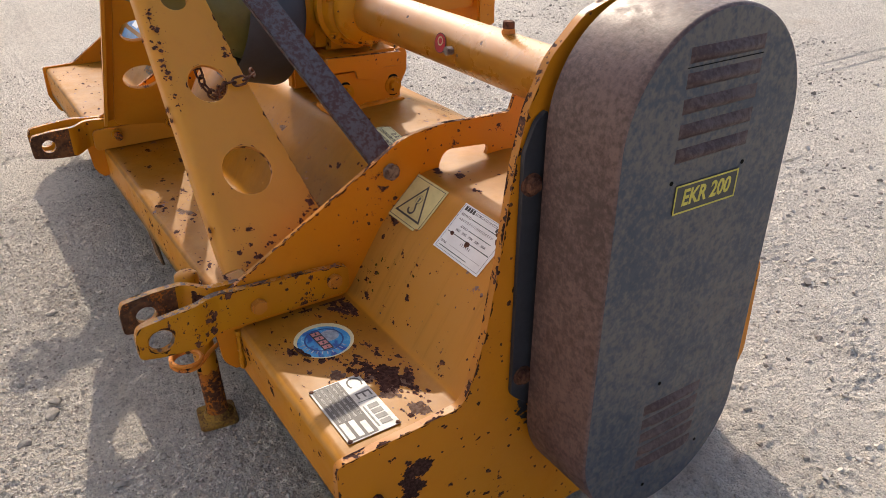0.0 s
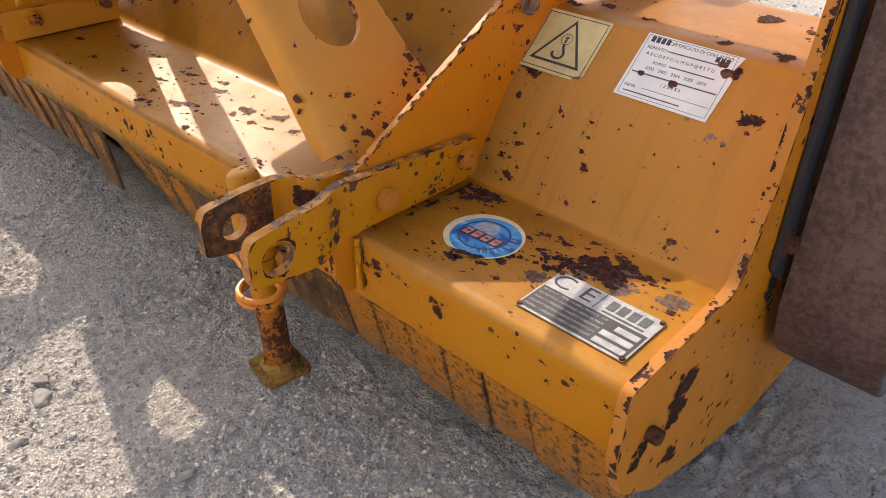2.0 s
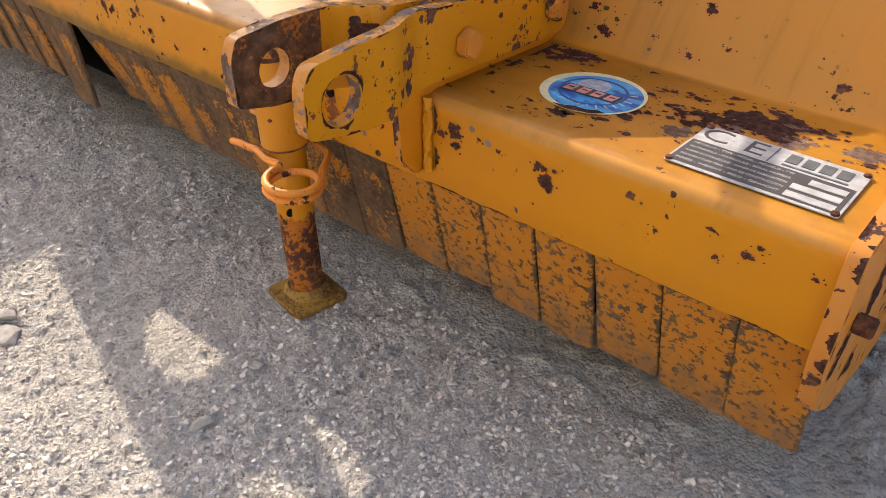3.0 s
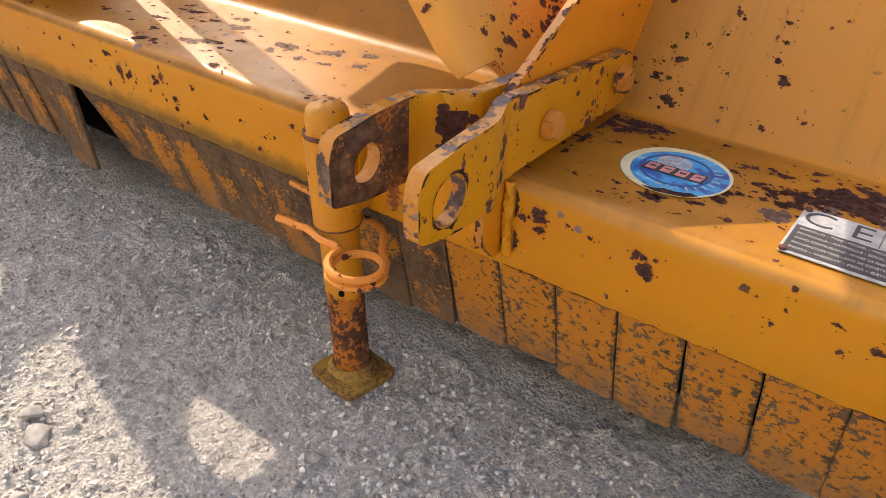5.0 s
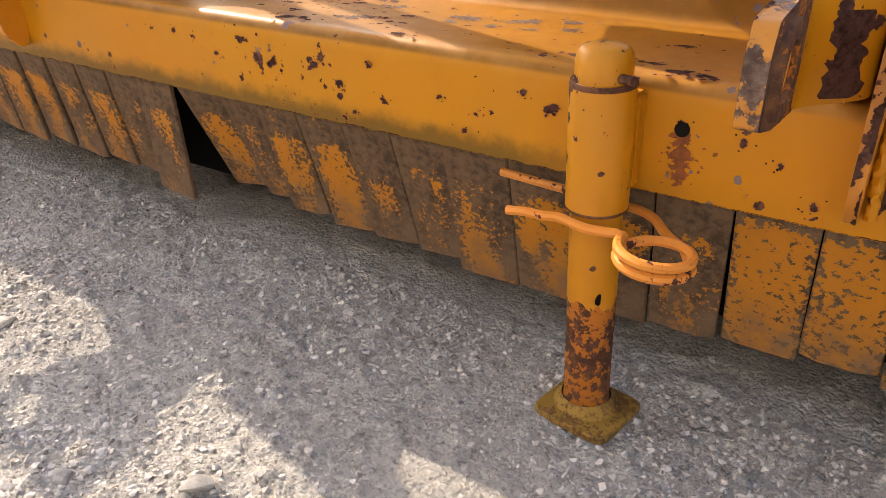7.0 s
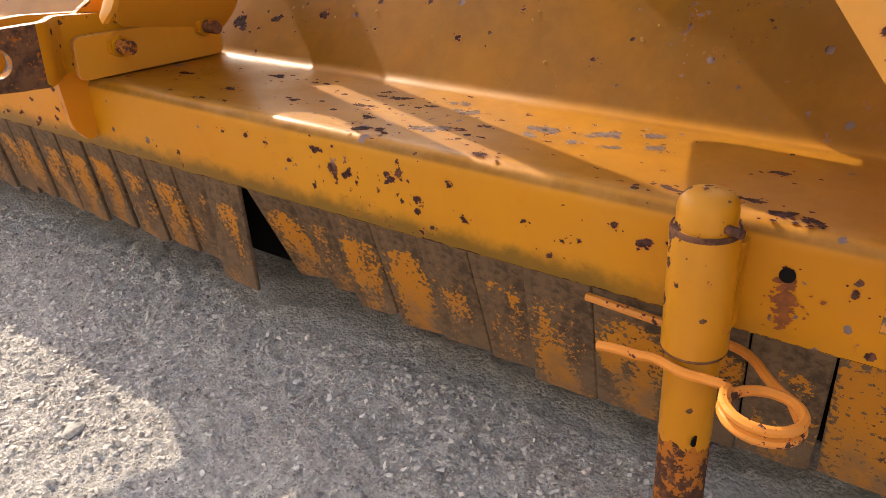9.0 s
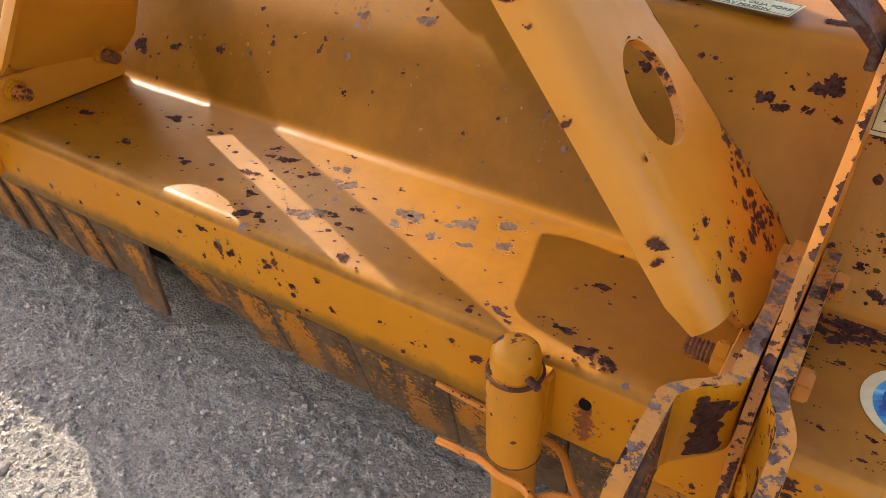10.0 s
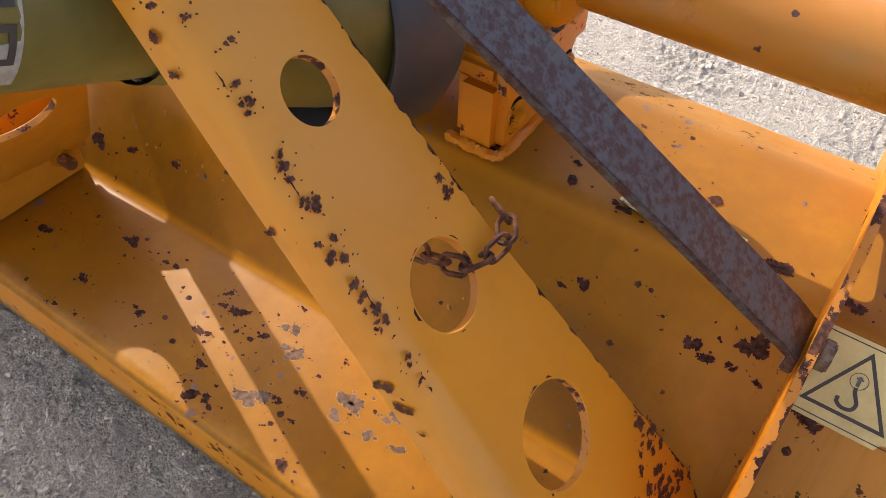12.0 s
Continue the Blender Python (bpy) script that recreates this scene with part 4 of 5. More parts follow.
# gearbox and its mount
gearbox = part("gearbox", box(-0.885, -0.730, 0.350, 0.510, 0.565, 0.760, 0.022), M["cast"], mower, "yellow cast gearbox")
part("ribbed_cover", lathe([(0.070, 0.0), (0.082, 0.004), (0.082, 0.018), (0.074, 0.022), (0.070, 0.040), (0.062, 0.046)], axis_frame((-0.735, TY, TZ), (1, 0, 0)), 40), M["cast"], gearbox)
for k in range(6):
    a = 2 * math.pi * k / 6 + 0.2
    part("rib", box(-0.735, -0.690, -0.006, 0.006, 0.058, 0.080, 0.003, Matrix.Translation((0, TY, TZ)) @ Matrix.Rotation(a, 4, "X")), M["cast"], gearbox)
part("input_neck", lathe([(0.062, 0.0), (0.062, 0.05), (0.052, 0.07)], axis_frame((-0.805, 0.355, 0.655), (0, -1, 0)), 32), M["cast"], gearbox)
mount = part("gearbox_mount", box(-0.748, -0.690, 0.348, 0.508, 0.466, 0.556, 0.011), M["plate"], mower, "yellow welded gearbox mount")
flange_line = [Vector(p) for p in ((0.340, 0.552), (0.399, 0.5495), (0.403, 0.531), (0.440, 0.5275), (0.451, 0.5345), (0.457, 0.5480), (0.505, 0.5480), (0.505, 0.5735), (0.340, 0.5800))]
part("upper_flange", sheet(rounded(flange_line, 0.004, 3), [], 0.011, along_x(-0.693), rim=1), [M["plate"], M["edge"]], mount)
part("tab", sheet(rounded([Vector(p) for p in ((0.485, 0.560), (0.5146, 0.5815), (0.5244, 0.5660), (0.5225, 0.5300), (0.5080, 0.5040), (0.485, 0.500))], 0.005, 3), [circle(0.5075, 0.5575, 0.0048, 16)], 0.010, along_x(-0.707), rim=1), [M["plate"], M["edge"]], mount)
part("side_cheek", box(-0.905, -0.875, 0.345, 0.508, 0.468, 0.548, 0.006), M["plate"], mount)
part("cross_plate", box(-0.900, -0.695, 0.345, 0.503, 0.5535, 0.5780, 0.006), M["plate"], mount)
part("weld", weld([(-0.752, 0.347, 0.472), (-0.720, 0.344, 0.472), (-0.692, 0.346, 0.472), (-0.687, 0.360, 0.472), (-0.687, 0.430, 0.473), (-0.688, 0.506, 0.474)], 0.0062), M["plate"], mount)
for y in (0.378, 0.486):
    part("slot_back", sheet(rounded(rectangle(-0.011, 0.011, -0.024, 0.020), 0.010, 4), [], 0.001, frame_of((-0.6905, y, 0.508), (0, 1, 0), (0, 0, 1)), bevel=0), M["black"], mount)
    part("bolt", hexagon((-0.690, y, 0.505), (1, 0, 0), 0.0120, 0.010, 0.019), M["cast"], mount)

# drive shaft with its plastic guards, propped up through the frame
SHAFT_WAY = Vector((0.0, -0.80, 0.34)).normalized()
shaft = part("shaft_guard_tube", lathe([(0.049, -0.16), (0.049, 1.05)], axis_frame((-0.805, 0.175, 0.690), SHAFT_WAY), 40), M["olive"], mower, "olive plastic drive shaft guard tube")
part("guard_bell", lathe([(0.049, 0.18), (0.056, 0.11), (0.078, 0.06), (0.086, 0.0), (0.088, -0.035), (0.084, -0.037)], axis_frame((-0.805, 0.215, 0.668), SHAFT_WAY), 40, False), M["olive"], shaft)
part("guard_collar", lathe([(0.060, 0.012), (0.100, 0.0), (0.107, 0.004), (0.110, 0.012), (0.112, 0.108), (0.108, 0.114), (0.101, 0.108), (0.099, 0.012)], axis_frame((-0.818, 0.312, 0.614), (0, -0.9, 0.26)), 44, False), M["grey_plastic"], shaft, "dark grey plastic guard collar")
part("shaft_clip", box(-0.012, 0.012, -0.052, -0.047, 0.10, 0.13, 0.002, axis_frame((-0.805, 0.175, 0.690), SHAFT_WAY)), M["steel"], shaft)

def on_shaft(outline, lift):
    """A patch bent round the shaft guard: outline of (along, round) in metres."""
    way, side = SHAFT_WAY, Vector((1, 0, 0))
    up = way.cross(side)
    bm = bmesh.new()
    ring = []
    for s, q in outline:
        a = q / 0.049
        ring.append(bm.verts.new(Vector((-0.805, 0.175, 0.690)) + way * s + (side * math.cos(a) + up * math.sin(a)) * (0.049 + lift)))
    bm.faces.new(ring)
    bmesh.ops.triangulate(bm, faces=bm.faces, ngon_method="EAR_CLIP")
    return bm


def shaft_band(s0, s1, q0, q1, lift, n=10):
    return on_shaft([(s0, q0 + (q1 - q0) * k / n) for k in range(n + 1)] + [(s1, q1 - (q1 - q0) * k / n) for k in range(n + 1)], lift)


shaft_label = part("label", shaft_band(0.232, 0.300, -0.034, 0.060, 0.0006), M["label_dirty"], shaft, "dirty white guard label with dark marks")
for s0, s1, q0, q1 in ((0.236, 0.240, -0.016, 0.002), (0.250, 0.254, -0.016, 0.002), (0.236, 0.254, -0.018, -0.014), (0.236, 0.254, 0.000, 0.004), (0.236, 0.252, 0.012, 0.016), (0.236, 0.240, 0.012, 0.030), (0.236, 0.254, 0.027, 0.031)):
    part("label_mark", shaft_band(s0, s1, q0, q1, 0.0011, 4), M["label_ink"], shaft_label)
rear_arm = part("rear_arm", box(-0.884, -0.852, 0.490, 0.8005, 0.600, 0.660, 0.004), M["plate"], gearbox)
part("rear_bracket", box(-1.006, -0.834, 0.801, 0.850, 0.557, 0.690, 0.004), M["plate"], rear_arm)
part("rear_housing", box(-1.176, -1.0065, 0.801, 0.850, 0.557, 0.690, 0.006), M["strip_black"], rear_arm, "dark housing beside the rear bracket")

# ---- stickers and plates ----
# rating plate on the ledge
ce_m = frame_of((-0.0755, 0.0635, 0.2870), (1, 0.0, 0), (0, 1, 0)) @ Matrix.Diagonal((1.034, 1.16, 1, 1))
plate_part = part("rating_plate", sheet(rounded(rectangle(-0.059, 0.059, -0.033, 0.033), 0.002, 2), [], 0.0012, ce_m, bevel=0.0003), M["aluminium"], hood, "scratched aluminium rating plate")
up = ce_m @ Matrix.Translation((0, 0, 0.0013))
for letter, x in (("C", -0.0455), ("E", -0.0165)):
    part("plate_text", lettering(letter, 0.0300, up @ Matrix.Translation((x, 0.0195, 0)) @ Matrix.Diagonal((1.12, 0.92, 1, 1)), -0.0002), M["label_ink"], plate_part)
part("plate_field", decal(rectangle(-0.057, 0.057, -0.0305, 0.0055), up, 0.0002), M["label_ink"], plate_part)
each_bar("plate_mark", [(-0.0040, -0.0032, 0.007, 0.031)] + [(0.006 + 0.0115 * k, 0.0145 + 0.0115 * k, 0.014, 0.027) for k in range(4)] + [(0.006, 0.050, 0.0085, 0.0105)], up, M["ink_grey"], plate_part)
each_bar("value_box", [(0.022, 0.054, -0.0175, -0.0105), (0.022, 0.054, -0.0285, -0.0215), (0.030, 0.054, -0.0065, 0.0005)], up @ Matrix.Translation((0, 0, 0.0002)), M["aluminium"], plate_part)
for k, line in enumerate(("MODELLO - TYPE - MODEL - MODELO - TYP", "MATRICOLA - MATRICULE - SERIAL NUMBER", "ANNO COSTRUZIONE - ANNEE DE FABRICATION", "MANUFACTURE YEAR - ANO DE CONSTRUCCION", "POIDS - WEIGHT - PESO - GEWICHT")):
    text = lettering(line, 0.0038, Matrix.Identity(4))
    low, high = min(v.co.x for v in text.verts), max(v.co.x for v in text.verts)
    text.transform(up @ Matrix.Translation((-0.0175, 0.0010 - 0.0066 * k, 0.0003)) @ Matrix.Diagonal((0.072 / (high - low), 1, 1, 1)) @ Matrix.Translation((-(low + high) / 2, 0, 0)))
    part("plate_text", text, M["aluminium"], plate_part)
for x in (-0.056, 0.056):
    for y in (-0.030, 0.030):
        part("rivet", lathe([(0.0030, 0.0), (0.0026, 0.0016), (0.001, 0.0022)], up @ Matrix.Translation((x, y, -0.0002)), 12), M["rust"], plate_part)

# round blue sticker on the ledge
disc_m = frame_of((-0.239, 0.098, 0.2866), (1, 0.25, 0), (-0.25, 1, 0))
disc = part("round_sticker", decal(circle(0, 0, 0.0455, 40), disc_m, 0.0006), M["cream"], hood, "round blue maker's sticker with a peeling edge")
part("sticker_field", decal(circle(0.003, -0.0025, 0.0400, 40), disc_m @ Matrix.Translation((0, 0, 0.0006)), 0.0003), M["swirl"], disc)
part("sticker_globe", decal(circle(-0.003, 0.0130, 0.0145, 30), disc_m @ Matrix.Translation((0, 0, 0.0009)), 0.0003), M["globe_grey"], disc)
part("sticker_ring", sheet(circle(0, 0, 0.0300, 36), [circle(0, 0, 0.0275, 36)], 0.0002, disc_m @ Matrix.Translation((0, 0, 0.0010)), bevel=0), M["deep_blue"], disc)
for k in range(11):
    turn = disc_m @ pose(0, 0, 0.0013, 0, 0, -108 + 13 * k)
    part("sticker_ray", decal([Vector(p) for p in ((0.0305, -0.0008), (0.0375, -0.0010), (0.0375, 0.0010), (0.0305, 0.0008))], turn, 0.0002), M["globe_grey"], disc)
LOGO = disc_m @ pose(-0.0015, -0.0045, 0.0014, 0, 0, -12)
for k in range(4):
    part("sticker_mark", decal([Vector(p) for p in ((-0.0250 + 0.0128 * k, -0.0080), (-0.0125 + 0.0128 * k, -0.0080), (-0.0110 + 0.0128 * k, 0.0080), (-0.0240 + 0.0128 * k, 0.0080))], LOGO, 0.0002), M["label_ink"], disc)
    part("sticker_mark", decal([Vector(p) for p in ((-0.0232 + 0.0128 * k, -0.0062), (-0.0146 + 0.0128 * k, -0.0062), (-0.0134 + 0.0128 * k, 0.0062), (-0.0222 + 0.0128 * k, 0.0062))], LOGO @ Matrix.Translation((0, 0, 0.0003)), 0.0002), M["pink"], disc)
    part("sticker_mark", decal(rectangle(-0.0205 + 0.0128 * k, -0.0152 + 0.0128 * k, -0.0012 + 0.001 * (k % 2), 0.0014), LOGO @ Matrix.Translation((0, 0, 0.0006)), 0.0002), M["label_ink"], disc)
part("torn_edge", decal([Vector(p) for p in ((-0.022, -0.0405), (-0.012, -0.0415), (-0.004, -0.039), (0.006, -0.0412), (0.016, -0.0385), (0.022, -0.041), (0.012, -0.0465), (-0.010, -0.0468))], disc_m @ Matrix.Translation((0, 0, 0.0016)), 0.0003), M["flaked"], disc)

# warning sign and white test label on the sloping facet
warn_m = FACET @ Matrix.Translation((-0.299, 0.0575, 0.0006))
warn = part("warning_sign", decal([Vector(p) for p in ((-0.046, -0.041), (0.033, -0.041), (0.036, -0.035), (0.046, -0.033), (0.046, 0.041), (-0.046, 0.041))], warn_m), M["label_yellow"], hood, "faded yellow lifting-hook warning sign")
over = warn_m @ Matrix.Translation((0, 0, 0.0006))
part("sign_border", sheet(rectangle(-0.0425, 0.0425, -0.0375, 0.0375), [rectangle(-0.0415, 0.0415, -0.0365, 0.0365)], 0.0002, over, bevel=0), M["label_ink"], warn)
part("sign_triangle", sheet([Vector(p) for p in ((-0.036, -0.028), (0.036, -0.028), (0.0, 0.033))], [[Vector(p) for p in ((-0.0305, -0.0248), (0.0305, -0.0248), (0.0, 0.0270))]], 0.0002, over, bevel=0), M["label_ink"], warn)
hook = smooth_line([(-0.0095, -0.0125, 0), (-0.0085, -0.0175, 0), (-0.003, -0.0205, 0), (0.004, -0.0190, 0), (0.0060, -0.0135, 0), (0.0035, -0.0085, 0), (0.0008, -0.004, 0), (0.0, 0.0, 0)], 6)
hook_bm = flat_bar(hook, (0, 0, 1), 0.0003, 0.0034)
hook_bm.transform(over)
part("sign_hook", hook_bm, M["label_ink"], warn)
part("sign_ring", sheet(circle(0, 0.006, 0.0075, 24), [circle(0, 0.006, 0.0069, 24)], 0.0002, over, bevel=0), M["label_ink"], warn)
part("sign_arrow", bars([(-0.0015, 0.0015, 0.001, 0.007), (-0.003, 0.003, 0.007, 0.0085), (-0.0015, 0.0015, 0.0085, 0.010)], over), M["ink_grey"], warn)

white_m = FACET @ Matrix.Translation((-0.149, 0.0585, 0.0006))
white = part("test_label", decal([Vector(p) for p in ((-0.059, -0.040), (0.055, -0.041), (0.058, 0.012), (0.048, 0.020), (0.054, 0.024), (0.059, 0.040), (-0.057, 0.041))], white_m), M["label_white"], hood, "torn white printed test label")
wover = white_m @ Matrix.Translation((0, 0, 0.0006))
part("label_heading", lettering("CERTIFICATO DI COLLAUDO", 0.0058, wover @ Matrix.Translation((0.010, 0.034, 0))), M["label_ink"], white)
each_bar("label_mark", [(-0.050 + 0.0062 * k, -0.0455 + 0.0062 * k, 0.031, 0.038) for k in range(4)] + [(0.030 + 0.0058 * k, 0.0345 + 0.0058 * k, 0.027, 0.033) for k in range(3)], wover, M["label_ink"], white)
part("label_text", lettering("REPARTO", 0.0056, wover @ Matrix.Translation((-0.038, 0.024, 0))), M["label_ink"], white)
part("label_text", lettering("A B C D E F G I L M N P Q R S T U", 0.0056, wover @ Matrix.Translation((-0.006, 0.016, 0))), M["label_ink"], white)
part("label_text", lettering("ANNO", 0.0056, wover @ Matrix.Translation((-0.026, 0.007, 0))), M["label_ink"], white)
part("label_text", lettering("2002   2003   2004   2005   2006", 0.0056, wover @ Matrix.Translation((-0.002, -0.001, 0))), M["label_ink"], white)
part("label_text", lettering("1 2 3 4 5 6", 0.0056, wover @ Matrix.Translation((0.000, -0.016, 0))), M["label_ink"], white)
part("label_text", lettering("FIRMA", 0.0050, wover @ Matrix.Translation((-0.045, -0.026, 0))), M["label_ink"], white)
each_bar("label_line", [(-0.024, 0.046, 0.0235, 0.0248), (-0.014, 0.040, 0.0065, 0.0078), (-0.052, 0.050, -0.0092, -0.0078), (-0.050, 0.020, -0.0335, -0.0322), (-0.030, 0.050, -0.0258, -0.0254)], wover, M["ink_grey"], white)
part("label_border", sheet(rectangle(-0.055, 0.052, -0.0375, 0.039), [rectangle(-0.0545, 0.0515, -0.0370, 0.0385)], 0.0002, wover, bevel=0), M["ink_grey"], white)
for x, y, r in ((-0.040, -0.009, 0.0042), (0.000, -0.011, 0.0055), (0.040, 0.026, 0.0050), (0.048, 0.018, 0.0065)):
    part("label_tear", decal([Vector((x + r * (0.75 + 0.45 * noise.noise(Vector((x * 90, k * 1.7, y * 70)))) * 1.4 * math.cos(k * 0.45), y + r * (0.8 + 0.5 * noise.noise(Vector((y * 80, k * 1.3, 4.0)))) * math.sin(k * 0.45))) for k in range(14)], wover @ Matrix.Translation((0, 0, 0.0003)), 0.0003), M["rust"], white)

# oil notice on the top of the hood
obs_m = frame_of((-0.494, 0.3670, 0.4755), (1, -0.145, 0.005), (0.145, 1, 0.033))
obs = part("oil_notice", decal([Vector(p) for p in ((-0.060, -0.016), (-0.045, -0.019), (0.058, -0.019), (0.060, 0.019), (-0.052, 0.020), (-0.060, 0.006))], obs_m @ Matrix.Translation((0, 0, 0.0012))), M["label_green"], hood, "pale greenish notice about checking the oil")
oover = obs_m @ Matrix.Translation((0, 0, 0.0019))
part("notice_text", lettering("O. B. S", 0.0125, oover @ Matrix.Translation((0, 0.0105, 0)), 0.0002), M["label_ink"], obs)
part("notice_text", lettering("KONTROLLERA OLJA FÖRE", 0.0098, oover @ Matrix.Translation((0.002, -0.001, 0)) @ Matrix.Diagonal((0.88, 1, 1, 1)), 0.0001), M["label_ink"], obs)
part("notice_text", lettering("START AV MASKIN", 0.0098, oover @ Matrix.Translation((0.002, -0.0125, 0)) @ Matrix.Diagonal((0.88, 1, 1, 1)), 0.0001), M["label_ink"], obs)
part("notice_border", sheet(rectangle(-0.056, 0.0575, -0.0175, 0.0175), [rectangle(-0.0553, 0.0568, -0.0168, 0.0168)], 0.0002, oover, bevel=0), M["label_ink"], obs)

# blue sticker over the bend of the far hood, with letters below it
far_wall = frame_of((0, 0.190, 0.286), (1, 0, 0), (0, 0.072, 0.114)) @ Matrix.Translation((0, 0, 0.0008))
far_label = part("printed_label", decal([Vector(p) for p in ((-2.04, 0.080), (-1.50, 0.108), (-1.50, 0.128), (-2.04, 0.128))], far_wall), M["blue"], hood, "blue and white printed label")
far_upper = FACET @ Matrix.Translation((0, 0, 0.0008))
part("label_field", decal(rectangle(-2.04, -1.50, 0.006, 0.050), far_upper), M["blue"], far_label)
part("label_stripe", decal(rectangle(-2.04, -1.50, 0.050, 0.062), far_upper), M["label_white"], far_label)
each_bar("label_bar", [(-1.99 + 0.09 * k, -1.93 + 0.09 * k, 0.012, 0.042) for k in range(5)], far_upper @ Matrix.Translation((0, 0, 0.0007)), M["label_white"], far_label)
part("label_text", lettering("AGSLA", 0.040, far_wall @ Matrix.Translation((-1.645, 0.072, 0.0002)), 0.0006), M["label_ink"], far_label)

# small hole with a rust run in the skirt, bolts on the side plate
part("skirt_hole", lathe([(0.0055, 0.0), (0.0055, 0.001)], axis_frame((-0.463, 0.0012, 0.252), (0, -1, 0)), 14), M["black"], hood)
part("bolt", hexagon((0.014, 0.045, 0.208), (1, 0, 0), 0.009, 0.014), M["rust"], end_near)

# places where the paint has flaked off, in millimetres on each face: along, up, radius
LEDGE_FAR = [(-1075, 135, 9), (-1073, 59, 6), (-1072, 16, 3), (-1038, 20, 3), (-983, 65, 7), (-1011, 137, 8), (-918, 145, 5), (-889, 129, 8), (-903, 86, 7), (-873, 55, 5), (-846, 23, 9), (-827, 24, 6), (-774, 69, 4), (-760, 90, 4), (-846, 124, 6), (-832, 178, 4), (-717, 17, 5), (-555, 26, 8), (-501, 37, 6), (-477, 22, 7), (-455, 18, 6), (-509, 36, 4), (-496, 108, 7), (-1181, 86, 7), (-850, 109, 5), (-911, 128, 4)]
LEDGE_NEAR = [(-224, 178, 4), (-341, 26, 4), (-334, 108, 4), (-302, 120, 3), (-303, 168, 12), (-313, 152, 9), (-280, 172, 8), (-233, 49, 7), (-208, 55, 6), (-192, 88, 7), (-200, 131, 4), (-192, 149, 4), (-165, 150, 5), (-161, 109, 8), (-129, 135, 14), (-99, 148, 13), (-74, 152, 8), (-143, 172, 4), (-272, 25, 3), (-301, 40, 3), (-254, 27, 2), (-228, 140, 3), (-137, 118, 10), (-99, 125, 12), (-24, 121, 5), (-150, 100, 8), (-146, 122, 9), (-136, 121, 9), (-122, 130, 10), (-118, 148, 9), (-106, 164, 8), (-96, 158, 10), (-92, 140, 10), (-104, 138, 11), (-88, 125, 9), (-95, 128, 9), (-177, 120, 7), (-230, 40, 8), (-196, 74, 8), (-313, 171, 9), (-290, 172, 8)]
LEDGE_PRIMER = [(-796, 57, 8), (-799, 124, 8), (-822, 147, 5), (-711, 117, 6), (-710, 90, 4), (-657, 125, 10), (-667, 91, 4), (-636, 97, 4), (-615, 148, 5), (-603, 114, 5), (-703, 105, 4), (-36, 140, 9), (-24, 132, 6), (-147, 78, 6), (-116, 112, 6), (-76, 148, 7), (-72, 121, 7)]
SKIRT_FAR = [(-1026, 260, 2), (-963, 259, 2), (-892, 264, 5), (-857, 248, 4), (-844, 241, 2), (-803, 251, 5), (-773, 238, 3), (-724, 231, 3), (-742, 261, 3), (-667, 243, 2), (-642, 217, 3), (-589, 259, 2), (-564, 250, 4), (-758, 214, 2), (-771, 207, 2), (-632, 235, 2), (-617, 238, 2), (-991, 262, 2), (-421, 250, 3), (-395, 238, 2), (-371, 215, 3), (-368, 207, 2), (-930, 246, 2)]
SKIRT_NEAR = [(-309, 262, 5), (-307, 248, 5), (-283, 262, 2), (-264, 258, 2), (-221, 259, 4), (-218, 246, 6), (-82, 262, 2), (-54, 253, 3), (-76, 242, 2), (-11, 255, 2), (-322, 255, 4), (-122, 243, 2), (-49, 262, 2)]
WALL = [(-346, 85, 3.7), (-310, 43, 3.7), (-290, 20, 5.0), (-298, 60, 2.5), (-213, 79, 2.5), (-201, 62, 3.7), (-205, 18, 2.5), (-173, 31, 1.9), (-340, 50, 3.1), (-215, 113, 1.9), (-253, 109, 1.2), (-243, 27, 1.2), (-1079, 70, 5.4), (-997, 58, 2.7), (-877, 60, 2.7), (-712, 54, 2.7), (-807, 100, 1.8), (-1159, 59, 5.4), (-1222, 46, 11.7)]
FACET_RUST = [(-53, 33, 9), (-322, 14, 8), (-92, 80, 5), (-548, 33, 6), (-566, 22, 3), (-431, 30, 7), (-413, 22, 6), (-384, 52, 10), (-395, 26, 4), (-367, 22, 4), (-488, 56, 2), (-467, 39, 2), (-1148, 30, 9)]
FACET_PRIMER = [(-887, 20, 5), (-804, 29, 6), (-1061, 32, 5), (-1098, 35, 7)]
TOP_RUST = [(-618, 52, 5), (-605, 26, 6), (-552, 20, 8), (-483, 84, 8), (-398, 35, 10), (-702, 20, 5), (-332, 24, 8), (-292, 44, 7), (-233, 36, 6), (-127, 20, 6), (-61, 20, 9), (-124, 130, 11), (-70, 120, 7)]
LEG_RUST = [(-87, 386, 2.6), (-72, 374, 2.6), (-57, 353, 2.6), (-70, 287, 2.6), (-73, 275, 2.6), (-67, 255, 2.6), (-68, 333, 2.6), (-67, 321, 2.6), (84, -105, 3), (60, -101, 3), (75, -130, 6), (70, -148, 6), (-31, -95, 4), (9, -114, 2), (-5, -125, 4), (-36, -119, 4), (-58, -126, 4), (-26, -143, 6), (2, -142, 5), (-53, -90, 2), (-66, -28, 2), (37, -143, 5), (-50, -148, 4), (-72, 282, 3), (-70, 252, 4), (-72, 231, 3), (-74, 217, 3), (-76, 138, 2), (-76, 124, 2), (28, 198, 5), (-72, 170, 3), (29, 211, 3)]
FLANGE_RUST = [(-24, 127, 5), (-21, 108, 5), (-20, 86, 2), (-16, -82, 6), (-18, -92, 3), (-20, 353, 3), (-16, 374, 3), (-30, 250, 3), (-28, 20, 3)]
